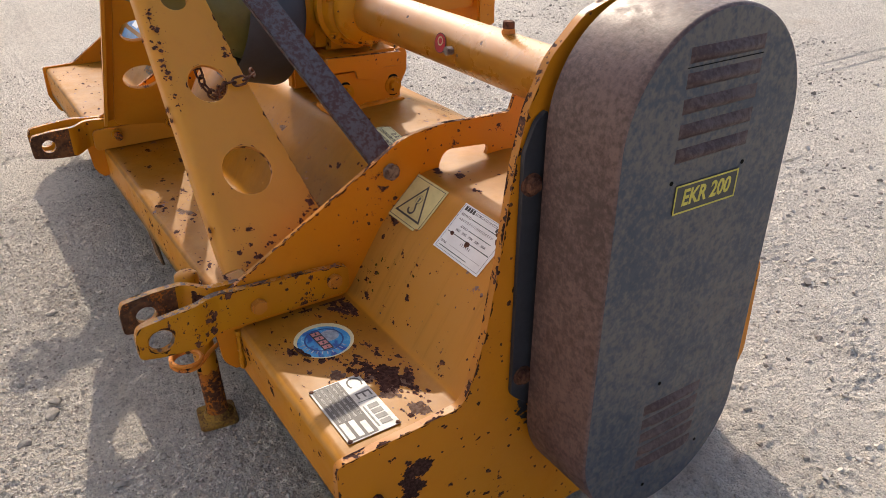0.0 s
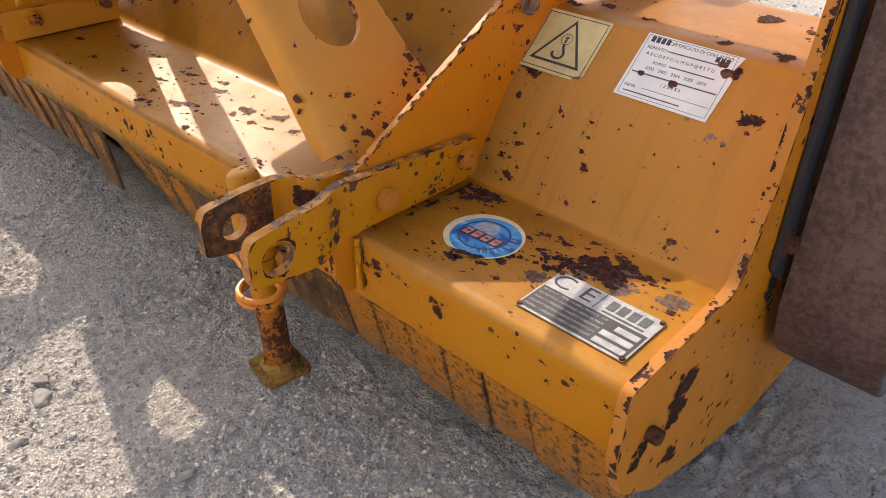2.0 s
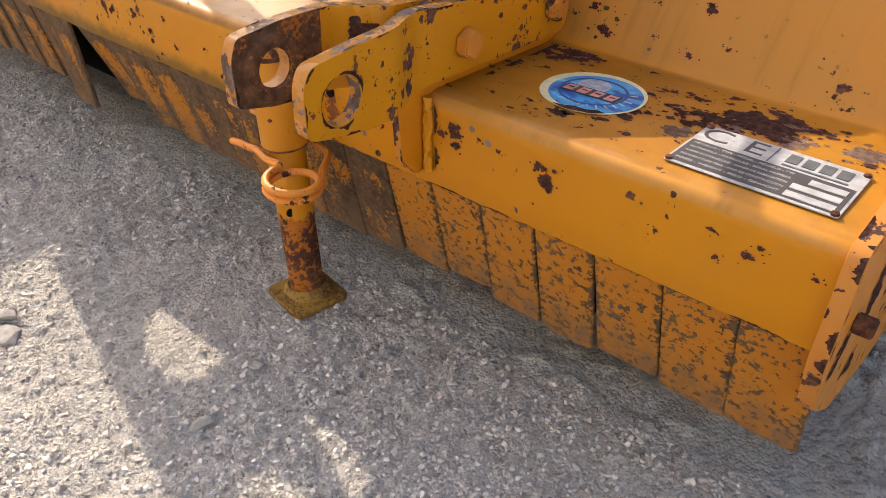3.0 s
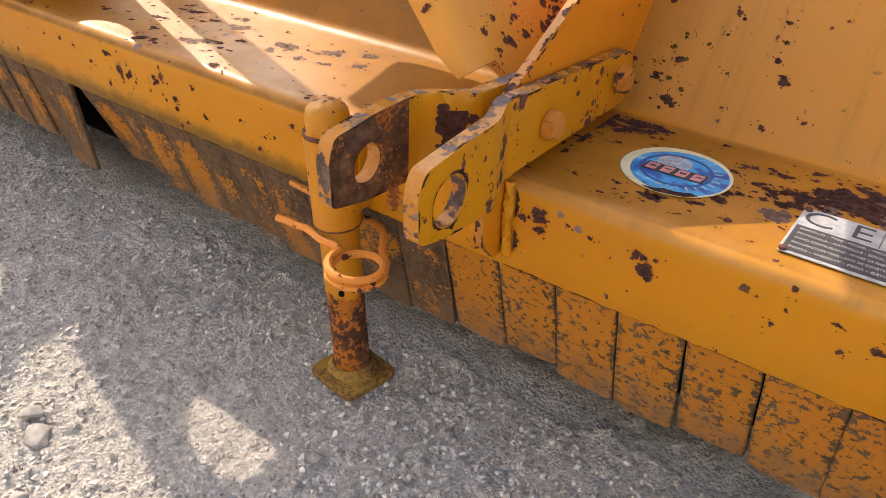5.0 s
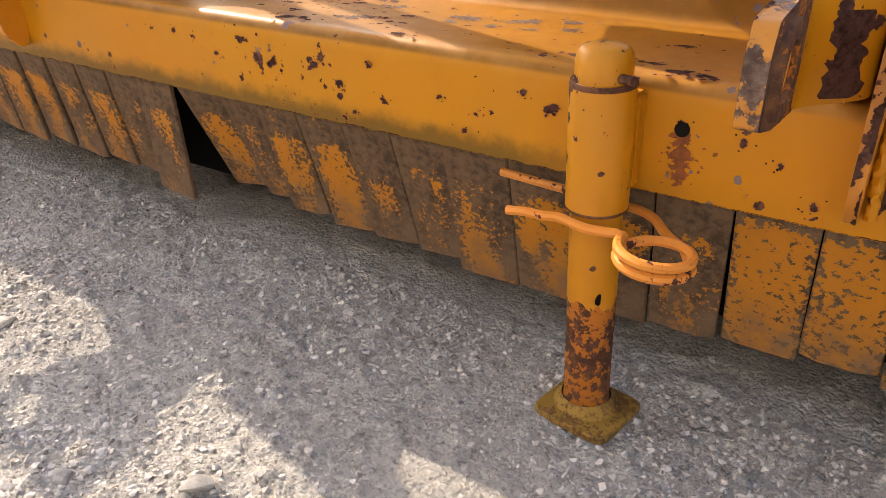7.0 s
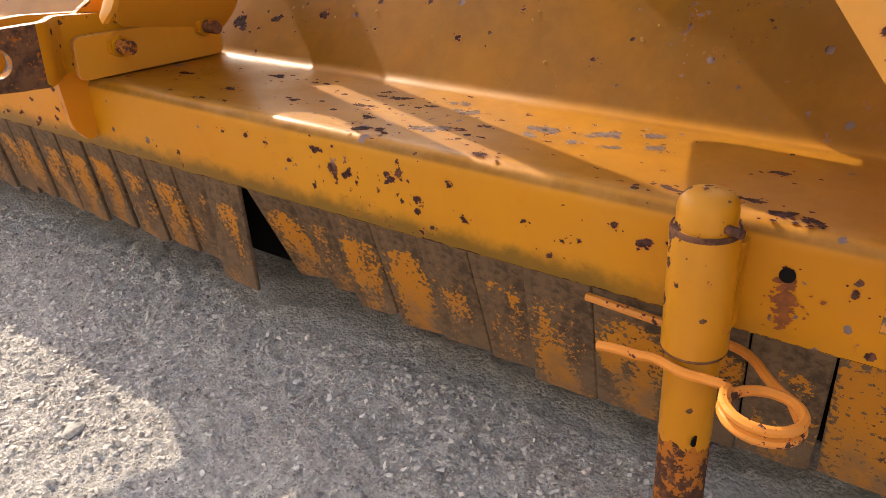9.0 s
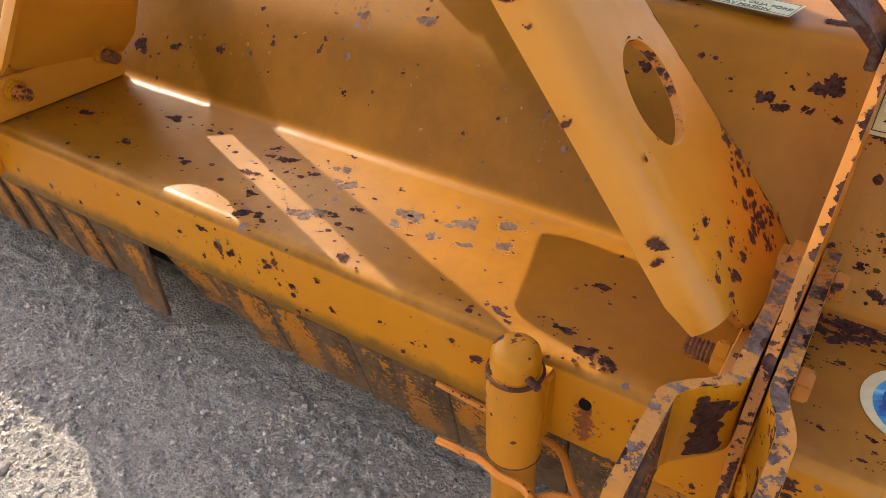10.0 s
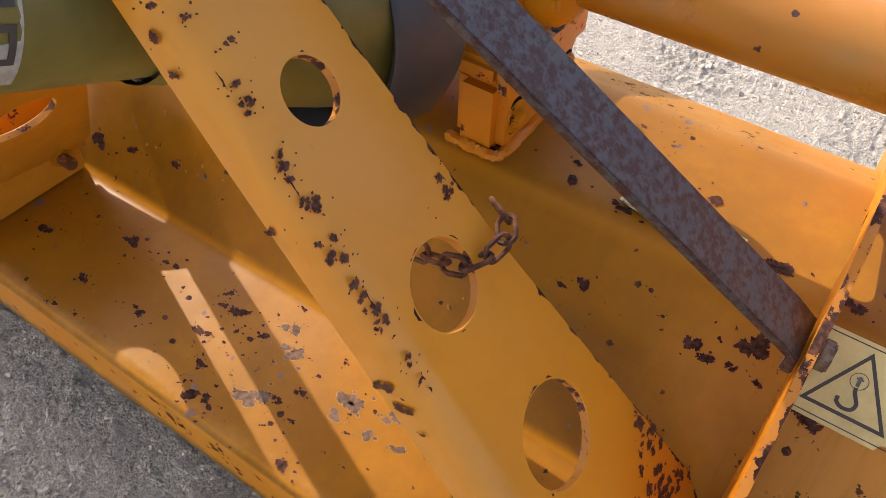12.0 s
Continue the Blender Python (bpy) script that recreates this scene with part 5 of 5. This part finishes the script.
PLATE_RUST = [(112, 226, 17), (104, 205, 16), (100, 188, 12), (38, 192, 11), (30, 178, 10), (108, 128, 10), (120, 118, 8), (70, 262, 4), (150, 280, 3), (205, 230, 3), (160, 170, 3), (222, 118, 4)]


def flakes(name, spots, m, parent, material, seed, more=0, grow=1.3, thin=0.75, halo=False):
    """Thin ragged patches of bare metal on a flat face. more: specks strewn round each."""
    rnd = random.Random(seed)
    places = []
    for x, y, r in spots:
        places.append((x / 1000, y / 1000, r / 1000 * grow, thin * rnd.uniform(0.7, 1.2)))
        for _ in range(more):
            a, d = rnd.uniform(0, 6.283), r / 1000 * rnd.uniform(1.3, 3.6)
            places.append((x / 1000 + d * math.cos(a) * 1.4, y / 1000 + d * math.sin(a) * 0.8, max(0.0007, r / 1000 * rnd.uniform(0.10, 0.32)), rnd.uniform(0.6, 1.0)))
    lobes = []
    for x, y, r, flat in places:
        if r < 0.0022:
            lobes.append((x, y, r, flat))
            continue
        turn = rnd.uniform(-0.6, 0.6)
        for q in range(rnd.randint(4, 7)):
            a, d = rnd.uniform(0, 6.283), r * rnd.uniform(0.15, 0.85)
            u, v = d * math.cos(a) * 1.25, d * math.sin(a) * flat
            lobes.append((x + u * math.cos(turn) - v * math.sin(turn), y + u * math.sin(turn) + v * math.cos(turn), r * rnd.uniform(0.24, 0.62), min(1.0, flat + 0.15)))
    bm = bmesh.new()
    for k, (x, y, r, flat) in enumerate(lobes):
        n = 40 if r > 0.0035 else 26 if r > 0.0018 else 12
        turn = rnd.uniform(-0.7, 0.7)
        ring, wide = [], []
        level = 0.00025 + 0.000004 * (k % 40)
        for q in range(n):
            a = 2 * math.pi * q / n
            c = Vector((math.cos(a) * 1.3, math.sin(a) * 1.3, k * 3.7 + seed))
            d = max(r * (1.0 + 0.46 * noise.noise(c) + 0.42 * noise.noise(c * 2.7) + 0.40 * noise.noise(c * 5.5) + 0.25 * noise.noise(c * 10.0)), r * 0.22)
            u, v = d * math.cos(a) * 1.15, d * math.sin(a) * flat
            ring.append(bm.verts.new((x + u * math.cos(turn) - v * math.sin(turn), y + u * math.sin(turn) + v * math.cos(turn), level)))
            if halo and r > 0.0012:
                grow_by = 1.0 + (0.0006 + 0.0005 * noise.noise(c * 2.0)) / d
                u, v = u * grow_by, v * grow_by
                wide.append(bm.verts.new((x + u * math.cos(turn) - v * math.sin(turn), y + u * math.sin(turn) + v * math.cos(turn), 0.0001 + 0.000003 * (k % 40))))
        hub = bm.verts.new((x, y, level))
        for q in range(n):
            bm.faces.new((hub, ring[q], ring[(q + 1) % n]))
        if wide:
            low = bm.verts.new((x, y, 0.0001 + 0.000003 * (k % 40)))
            for q in range(n):
                bm.faces.new((low, wide[q], wide[(q + 1) % n])).material_index = 1
    bm.transform(m)
    return tagged(part(name, bm, material, parent, smooth=0), "patches of flaked paint", kind="stuff")


M["primer"] = rusty("bare_primer", (0.10, 0.056, 0.038), (0.19, 0.130, 0.100), mottled=160.0, rough=0.8, bump=0.5, spec=0.04)
LEDGE_M = frame_of((0, 0, 0.286), (1, 0, 0), (0, 1, 0))
SKIRT_M = frame_of((0, 0.0130, 0), (1, 0, 0), (0, -0.004, 0.086))
WALL_M = frame_of((0, 0.190, 0.286), (1, 0, 0), (0, 0.072, 0.114))
TOP_M = frame_of((0, 0.336, 0.470), (1, 0, 0), (0, 0.179, 0.006))
flakes("rust_patch", LEDGE_FAR, LEDGE_M, hood, [M["flaked"], M["stained"]], 1, 5, 1.45, 0.52, halo=True)
flakes("rust_patch", LEDGE_NEAR, LEDGE_M, hood, [M["flaked"], M["stained"]], 2, 5, 1.4, 0.52, halo=True)
rnd = random.Random(303)
flakes("rust_patch", [(rnd.uniform(-2050, -1290), rnd.uniform(12, 180), rnd.uniform(1.5, 7)) for _ in range(46)], LEDGE_M, hood, [M["flaked"], M["stained"]], 33, 2, 1.2, 0.5, halo=True)
flakes("rust_patch", [(rnd.uniform(-2050, -1290), rnd.uniform(206, 272), rnd.uniform(1.2, 4)) for _ in range(30)], SKIRT_M, hood, [M["flaked"], M["stained"]], 34, 1, halo=True)
flakes("rust_patch", [(rnd.uniform(-900, -560), rnd.uniform(20, 165), rnd.uniform(0.8, 3.2)) for _ in range(40)], LEDGE_M, hood, [M["flaked"], M["stained"]], 35, 1, 1.1, 0.5, halo=True)
flakes("rust_patch", [(rnd.uniform(-330, -10), rnd.uniform(12, 182), rnd.uniform(0.7, 2.6)) for _ in range(44)], LEDGE_M, hood, [M["flaked"], M["stained"]], 36, 1, 1.1, 0.55, halo=True)
flakes("primer_patch", LEDGE_PRIMER, LEDGE_M, hood, [M["primer"], M["peeling"]], 3, 4, 1.9, halo=True)
flakes("rust_patch", SKIRT_FAR, SKIRT_M, hood, [M["flaked"], M["stained"]], 4, 3, halo=True)
flakes("rust_patch", SKIRT_NEAR, SKIRT_M, hood, [M["flaked"], M["stained"]], 5, 3, halo=True)
flakes("rust_patch", WALL, WALL_M, hood, [M["flaked"], M["stained"]], 6, 4, halo=True)
flakes("rust_patch", FACET_RUST, FACET, hood, [M["flaked"], M["stained"]], 7, 2, halo=True)
flakes("primer_patch", FACET_PRIMER, FACET, hood, [M["primer"], M["peeling"]], 8, 5, 1.7, halo=True)
flakes("rust_patch", TOP_RUST, TOP_M, hood, [M["flaked"], M["stained"]], 9, 2, halo=True)
flakes("rust_patch", LEG_RUST, LEG_M, near_leg, [M["flaked_leg"], M["stained"]], 10, 4, 1.15, halo=True)
flakes("rust_patch", FLANGE_RUST, frame_of(LEG_M @ Vector((-0.0860, 0, 0)), LEG_N, LEG_V), near_leg, [M["flaked_leg"], M["stained"]], 11, 1, halo=True)
M["stain"] = plain("rust_stain", (0.26, 0.075, 0.012), 0.8, 0.5, 120.0)
M["mould"] = rusty("mould", (0.040, 0.030, 0.006), (0.095, 0.070, 0.016), mottled=200.0, spec=0.04)
flakes("rust_stain", [(-463, 246, 6), (-463, 239, 6), (-462, 232, 5.5), (-462, 225, 5), (-461, 218, 4), (-461, 212, 3)], SKIRT_M @ Matrix.Translation((0, 0, 0.0003)), hood, M["stain"], 21, 3)
flakes("rust_patch", [(-463, 255, 2.5), (-466, 246, 2), (-463, 236, 2)], SKIRT_M, hood, [M["flaked"], M["stained"]], 22, 2, halo=True)
flakes("mould_spot", [(-300, 42, 2.4), (-292, 60, 3), (-306, 70, 2), (-284, 34, 2.4), (-320, 54, 2), (-275, 80, 1.4), (-250, 58, 1.2), (-262, 92, 1.4), (-212, 96, 2), (-330, 30, 2), (-296, 22, 2), (-298, 84, 2.2), (-310, 56, 1.8)], WALL_M, hood, M["mould"], 23, 4)
flakes("rust_patch", PLATE_RUST, along_x(0.0142), end_near, [M["flaked"], M["stained"]], 12, 1, halo=True)

flakes("tar_smear", [(282, 258, 9), (285, 246, 9), (289, 234, 8), (294, 222, 6), (300, 212, 4)], along_x(0.0146), end_near, M["strip_black"], 71, 2, 1.2)


def chips_on(parent, *args, **more):
    return tagged(part("rust_patch", edge_chips(*args, **more), M["flaked"], parent, smooth=0), "chips along the edge", kind="stuff")


near_hitch = next(o for o in mower.children if o.name == "hitch_plate")
far_hitch = next(o for o in mower.children if o.name == "hitch_plate.001")
chips_on(end_near, rounded(END, 0.012, 3), along_x(0.0141), 41, 0.010, 0.026, 0.0065, lambda p: p.y > 0.19 and p.x < 0.27)
chips_on(near_hitch, HITCH, along_x(-0.3419), 42, 0.014, 0.024, 0.0045, lambda p: p.y > 0.335)
chips_on(far_hitch, HITCH, along_x(-1.2599), 43, 0.014, 0.024, 0.0045, lambda p: p.y > 0.335)
chips_on(end_near, rounded(END, 0.012, 3), along_x(0.002), 61, 0.010, 0.030, 0.010, lambda p: p.y > 0.19 and p.x < 0.27, rim=0.012)
chips_on(near_hitch, HITCH, along_x(-0.350), 62, 0.012, 0.030, 0.007, lambda p: p.y > 0.335, rim=0.008)
chips_on(near_hitch, HITCH, along_x(-0.350), 63, 0.003, 0.040, 0.0080, lambda p: p.y < 0.30 and p.x < 0, rim=0.008)
chips_on(far_hitch, HITCH, along_x(-1.268), 64, 0.012, 0.030, 0.007, lambda p: p.y > 0.335, rim=0.008)
chips_on(hood, [(-0.3325, 0.188), (-0.3325, 0.10), (-0.3325, 0.010)], LEDGE_M, 53, 0.004, 0.060, 0.016, closed=False)
chips_on(hood, [(-0.205, 0.186), (-0.27, 0.186), (-0.330, 0.186)], LEDGE_M, 54, 0.010, 0.050, 0.014, closed=False)
chips_on(hood, [(-0.3325, 0.28), (-0.3325, 0.205)], SKIRT_M, 55, 0.006, 0.030, 0.012, closed=False)
LEG_SIDE = [(0.105, -0.195), (0.113, -0.160), (0.050, 0.140), (0.022, 0.330), (0.002, 0.520)]
chips_on(near_leg, LEG_SIDE, LEG_M, 44, 0.016, 0.022, 0.005, closed=False)
chips_on(near_leg, [(-0.0815, 0.50), (-0.0805, 0.30), (-0.079, 0.10)], LEG_M @ Matrix.Translation((0.004, 0, 0.0003)), 45, 0.045, 0.016, 0.004, closed=False)
for k, (u, v, r) in enumerate(((0.0, 0.0, 0.041), (-0.0165, 0.154, 0.032), (-0.026, 0.306, 0.0215))):
    chips_on(near_leg, circle(u, v, r + 0.0012, 40), LEG_M, 46 + k, 0.045, 0.022, 0.0035, outwards=True)
chips_on(hood, [(-2.08, 0.2003), (-1.0, 0.2003), (0.0, 0.2003)], SKIRT_M, 51, 0.006, 0.050, 0.0016, closed=False)
# dense cluster of flakes at the foot of the leg
rnd = random.Random(77)
cluster = []
for _ in range(46):
    q = rnd.random()
    cluster.append((48 + 52 * q + rnd.gauss(0, 9), -165 + 115 * rnd.random() * (0.4 + 0.6 * q) + rnd.gauss(0, 5), rnd.uniform(1.2, 5.2)))
for _ in range(20):
    v = rnd.uniform(105, 330)
    cluster.append((-79 + (v - 105) * 0.01 + rnd.gauss(0, 4), v, rnd.choice((0.9, 1.2, 1.6, 2.2, 3.0))))
flakes("rust_patch", cluster, LEG_M, near_leg, [M["flaked_leg"], M["stained"]], 78, 1, 1.2, halo=True)

# dried crumbs of mud and grass stuck to the raked wall
def crumbs(count, x0, x1, v0, v1, m, seed):
    rnd = random.Random(seed)
    bm = bmesh.new()
    for _ in range(count):
        size = rnd.uniform(0.0006, 0.0022)
        at = Matrix.Translation((rnd.uniform(x0, x1), rnd.uniform(v0, v1), size * 0.3)) @ Matrix.Rotation(rnd.uniform(0, 6.28), 4, "Z") @ Matrix.Diagonal((size * rnd.uniform(0.8, 2.0), size, size * 0.35, 1))
        made = bmesh.ops.create_icosphere(bm, subdivisions=1, radius=1.0, matrix=at)
        for v in made["verts"]:
            v.co += Vector((rnd.uniform(-1, 1), rnd.uniform(-1, 1), rnd.uniform(-0.5, 0.5))) * size * 0.3
    bm.transform(m)
    return tagged(part("dried_mud", bm, M["crumb"], hood, smooth=0), "dry crumbs of mud and grass", kind="stuff")


M["crumb"] = plain("dry_mud", (0.42, 0.22, 0.045), 0.9, 0.6, 300.0)
crumbs(22, -1.16, -0.55, 0.02, 0.13, WALL_M, 91)
crumbs(16, -0.34, -0.05, 0.01, 0.10, WALL_M, 92)

# chain from the frame leg to the shaft guard
def chain_link(m, length=0.0235, width=0.0140, r=0.0021):
    half = (length - width) / 2
    pts = []
    for k in range(16):
        a = 2 * math.pi * k / 16
        x, y = math.cos(a) * width / 2, math.sin(a) * width / 2
        pts.append((x + (half if x > 0 else -half), y, 0))
    bm = tube_path(pts, r, 6, True)
    bm.transform(m)
    return bm


def leg_place(u, v, w=0.0):
    return LEG_M @ Vector((u, v, w))


chain = tagged(new("retaining_chain"), "short rusty retaining chain looped through the frame leg", "chain")
chain_line = smooth_line([leg_place(0.066, 0.166, -0.002), leg_place(0.056, 0.156, 0.010), leg_place(0.041, 0.147, 0.014), leg_place(0.022, 0.147, 0.007), leg_place(0.010, 0.150, -0.010), (-0.625, 0.112, 0.574), (-0.660, 0.117, 0.554), (-0.6888, 0.1161, 0.546), (-0.7054, 0.1075, 0.5585), (-0.7302, 0.108, 0.5730), (-0.752, 0.110, 0.605), (-0.768, 0.112, 0.640), (-0.775, 0.112, 0.672)], 12)
run, last = 0.0, chain_line[0]
turn = 0
for a, b in zip(chain_line, chain_line[1:]):
    run += (b - a).length
    if run >= 0.0180:
        run = 0.0
        way = (b - last).normalized()
        mid = (b + last) / 2
        m = axis_frame(mid, way) @ Matrix.Rotation(radians(90 * (turn % 2) + 25), 4, "Z") @ Matrix.Rotation(radians(90), 4, "Y")
        part("link", chain_link(m), M["rust"], chain)
        last, turn = b, turn + 1

# ---- the row of hanging flaps ----
flaps = part("flap_rail", tube_path([(-2.08, 0.022, 0.222), (0.0, 0.022, 0.222)], 0.008, 8), M["rust"], mower)
PITCH = 0.0618


def flap_mesh(length, seed, look_of="flap"):
    rnd = random.Random(seed)
    w = PITCH - 0.0032
    low = [rnd.uniform(-0.002, 0.003) for _ in range(4)]
    pts = [(-w / 2, 0.010), (w / 2, 0.010), (w / 2, -length + low[0]), (w / 4, -length - abs(low[1])), (-w / 4, -length - abs(low[2])), (-w / 2, -length + low[3])]
    bm = sheet([Vector(p) for p in pts], [], 0.006, frame_of((0, 0.003, 0), (1, 0, 0), (0, 0, 1)), bevel=0.0012)
    mesh = bpy.data.meshes.new("flap")
    bmesh.ops.recalc_face_normals(bm, faces=bm.faces)
    bm.to_mesh(mesh)
    bm.free()
    mesh.materials.append(M[look_of])
    return mesh


plain_flaps = [flap_mesh(0.150 + 0.005 * k, k) for k in range(4)]
painted_flaps = [flap_mesh(0.150 + 0.005 * k, k + 20, "flap_painted") for k in range(4)]
rnd = random.Random(4)
# right edge of each flap, from the near end; then how each leans, how far it swings in, and its length step
FLAP_EDGES = [0.008, -0.056, -0.119, -0.182, -0.242, -0.302, -0.362, -0.423, -0.483, -0.550, -0.615, -0.682, -0.742, -0.800, -0.860, -0.916, -0.972, -1.041, -1.102, -1.164, -1.224, -1.286, -1.349]
LEANS = {0: 0.5, 1: 1.5, 2: 1.0, 7: -1.0, 8: -1.5, 10: 1.0, 11: 5.0, 12: 5.0, 13: 6.0, 14: 5.5, 15: 6.0, 16: 9.5, 17: -3.0, 18: -6.5, 19: -4.0, 20: -5.5, 21: -9.0, 22: -9.0}
SWINGS = {15: 21.0, 16: 23.0, 17: 7.0}
STEPS = [1, 1, 1, 2, 1, 0, 1, 2, 3, 3, 3, 1, 1, 1, 0, 1, 1, 3, 2, 1, 2, 1, 2]
for k in range(34):
    edge = FLAP_EDGES[k] if k < len(FLAP_EDGES) else -1.349 - 0.0618 * (k - 22)
    kind = painted_flaps if k < 7 else plain_flaps
    ob = new("flap", kind[STEPS[k] if k < len(STEPS) else rnd.randrange(4)])
    ob.parent = mower
    after = FLAP_EDGES[k + 1] if k + 1 < len(FLAP_EDGES) else edge - 0.0618
    wide = (edge - after - 0.0014) / (PITCH - 0.0032)
    swing = rnd.uniform(-0.8, 0.8) + SWINGS.get(k, 14.5)
    ob.matrix_basis = pose((edge + after) / 2, 0.026, 0.210 + rnd.uniform(-0.001, 0.001), swing, -LEANS.get(k, 0.0 if k < 17 else -9.0), rnd.uniform(-1.0, 1.0)) @ Matrix.Diagonal((wide, 1, 1, 1))

# sheet coloured black as shade behind the flaps; unseen rotor and roller block light
part("shade_sheet", box(-2.06, -0.02, 0.125, 0.133, 0.045, 0.24, 0.001), M["black"], mower)
part("rotor", lathe([(0.085, 0.0), (0.085, 2.04)], axis_frame((-2.065, 0.40, 0.200), (1, 0, 0)), 24), M["rust"], mower)
part("rear_roller", lathe([(0.070, 0.0), (0.070, 2.04)], axis_frame((-2.065, 0.700, 0.074), (1, 0, 0)), 24), M["rust"], mower)

# ---- stones and grit ----
def angular(rnd, count, sx, sy, sz):
    """A broken stone: the hull of a few points on an ellipsoid."""
    bm = bmesh.new()
    for _ in range(count):
        p = Vector((rnd.gauss(0, 1), rnd.gauss(0, 1), rnd.gauss(0, 1))).normalized() * rnd.uniform(0.82, 1.12)
        bm.verts.new((p.x * sx, p.y * sy, p.z * sz))
    bmesh.ops.convex_hull(bm, input=bm.verts)
    bmesh.ops.delete(bm, geom=[v for v in bm.verts if not v.link_faces], context="VERTS")
    return bm


def pebble_shape(rnd):
    bm = angular(rnd, 10, rnd.uniform(0.85, 1.25), rnd.uniform(0.75, 1.1), rnd.uniform(0.60, 0.85))
    bm.verts.index_update()
    verts = np.array([v.co[:] for v in bm.verts])
    faces = np.array([[v.index for v in f.verts] for f in bm.faces])
    bm.free()
    return verts, faces


def scatter(name, label, count, area, small, large, seed):
    rnd = random.Random(seed)
    shapes = [pebble_shape(rnd) for _ in range(12)]
    all_v, all_f, base = [], [], 0
    x0, x1, y0, y1 = area
    for _ in range(count):
        x, y = rnd.uniform(x0, x1), rnd.uniform(y0, y1)
        crowd = noise.noise(Vector((x * 3.5, y * 3.5, seed)))
        if rnd.random() > 0.44 + 0.7 * crowd:
            continue
        size = small * (large / small) ** (rnd.random() ** 3.6)
        verts, faces = shapes[rnd.randrange(12)]
        a = rnd.uniform(0, 6.283)
        c, s = math.cos(a) * size, math.sin(a) * size
        all_v.append(np.column_stack((verts[:, 0] * c - verts[:, 1] * s + x, verts[:, 0] * s + verts[:, 1] * c + y, verts[:, 2] * size + ground_height(x, y) + size * 0.10)))
        all_f.append(faces + base)
        base += len(verts)
    mesh = bpy.data.meshes.new(name)
    mesh.from_pydata(np.vstack(all_v).tolist(), [], np.vstack(all_f).tolist())
    mesh.materials.append(M["gravel"])
    return tagged(new(name, mesh), label, "gravel", kind="stuff")


scatter("gravel", "loose grey grit and small stones on the yard", 170000, (-1.70, 0.15, -0.64, 0.06), 0.0009, 0.0046, 1)
scatter("gravel", "scattered grey stones on the yard", 42000, (-3.4, 1.6, 0.75, 3.6), 0.0024, 0.013, 2)
scatter("gravel", "scattered grey stones on the yard", 26000, (0.16, 1.7, -0.5, 0.9), 0.0014, 0.0085, 4)
scatter("gravel", "scattered grey stones on the yard", 12000, (-3.2, -1.5, -1.2, 0.9), 0.0018, 0.008, 3)


def stone(x, y, size, seed, flat=0.45):
    bm = angular(random.Random(int(seed * 7)), 26, 1.25 * size, 0.8 * size, flat * size)
    bevelled(bm, size * 0.06, 1, 20)
    bm.transform(Matrix.Translation((x, y, ground_height(x, y) + size * flat * 0.45)) @ Matrix.Rotation(seed * 1.3, 4, "Z"))
    mesh = bpy.data.meshes.new("stone")
    bm.to_mesh(mesh)
    bm.free()
    mesh.materials.append(M["stone"])
    mesh.polygons.foreach_set("use_smooth", [True] * len(mesh.polygons))
    mesh.set_sharp_from_angle(angle=radians(35))
    return tagged(new("stone", mesh), "small rough grey stone lying on the gravel", "stone", "stones on the gravel")


for k, (x, y, size) in enumerate(((-0.427, -0.209, 0.011), (-0.676, -0.275, 0.017), (-0.705, -0.262, 0.013), (-1.048, -0.211, 0.014), (-0.45, -0.13, 0.009), (-0.62, -0.33, 0.012), (-0.80, -0.31, 0.010))):
    stone(x, y, size, k + 1.0)
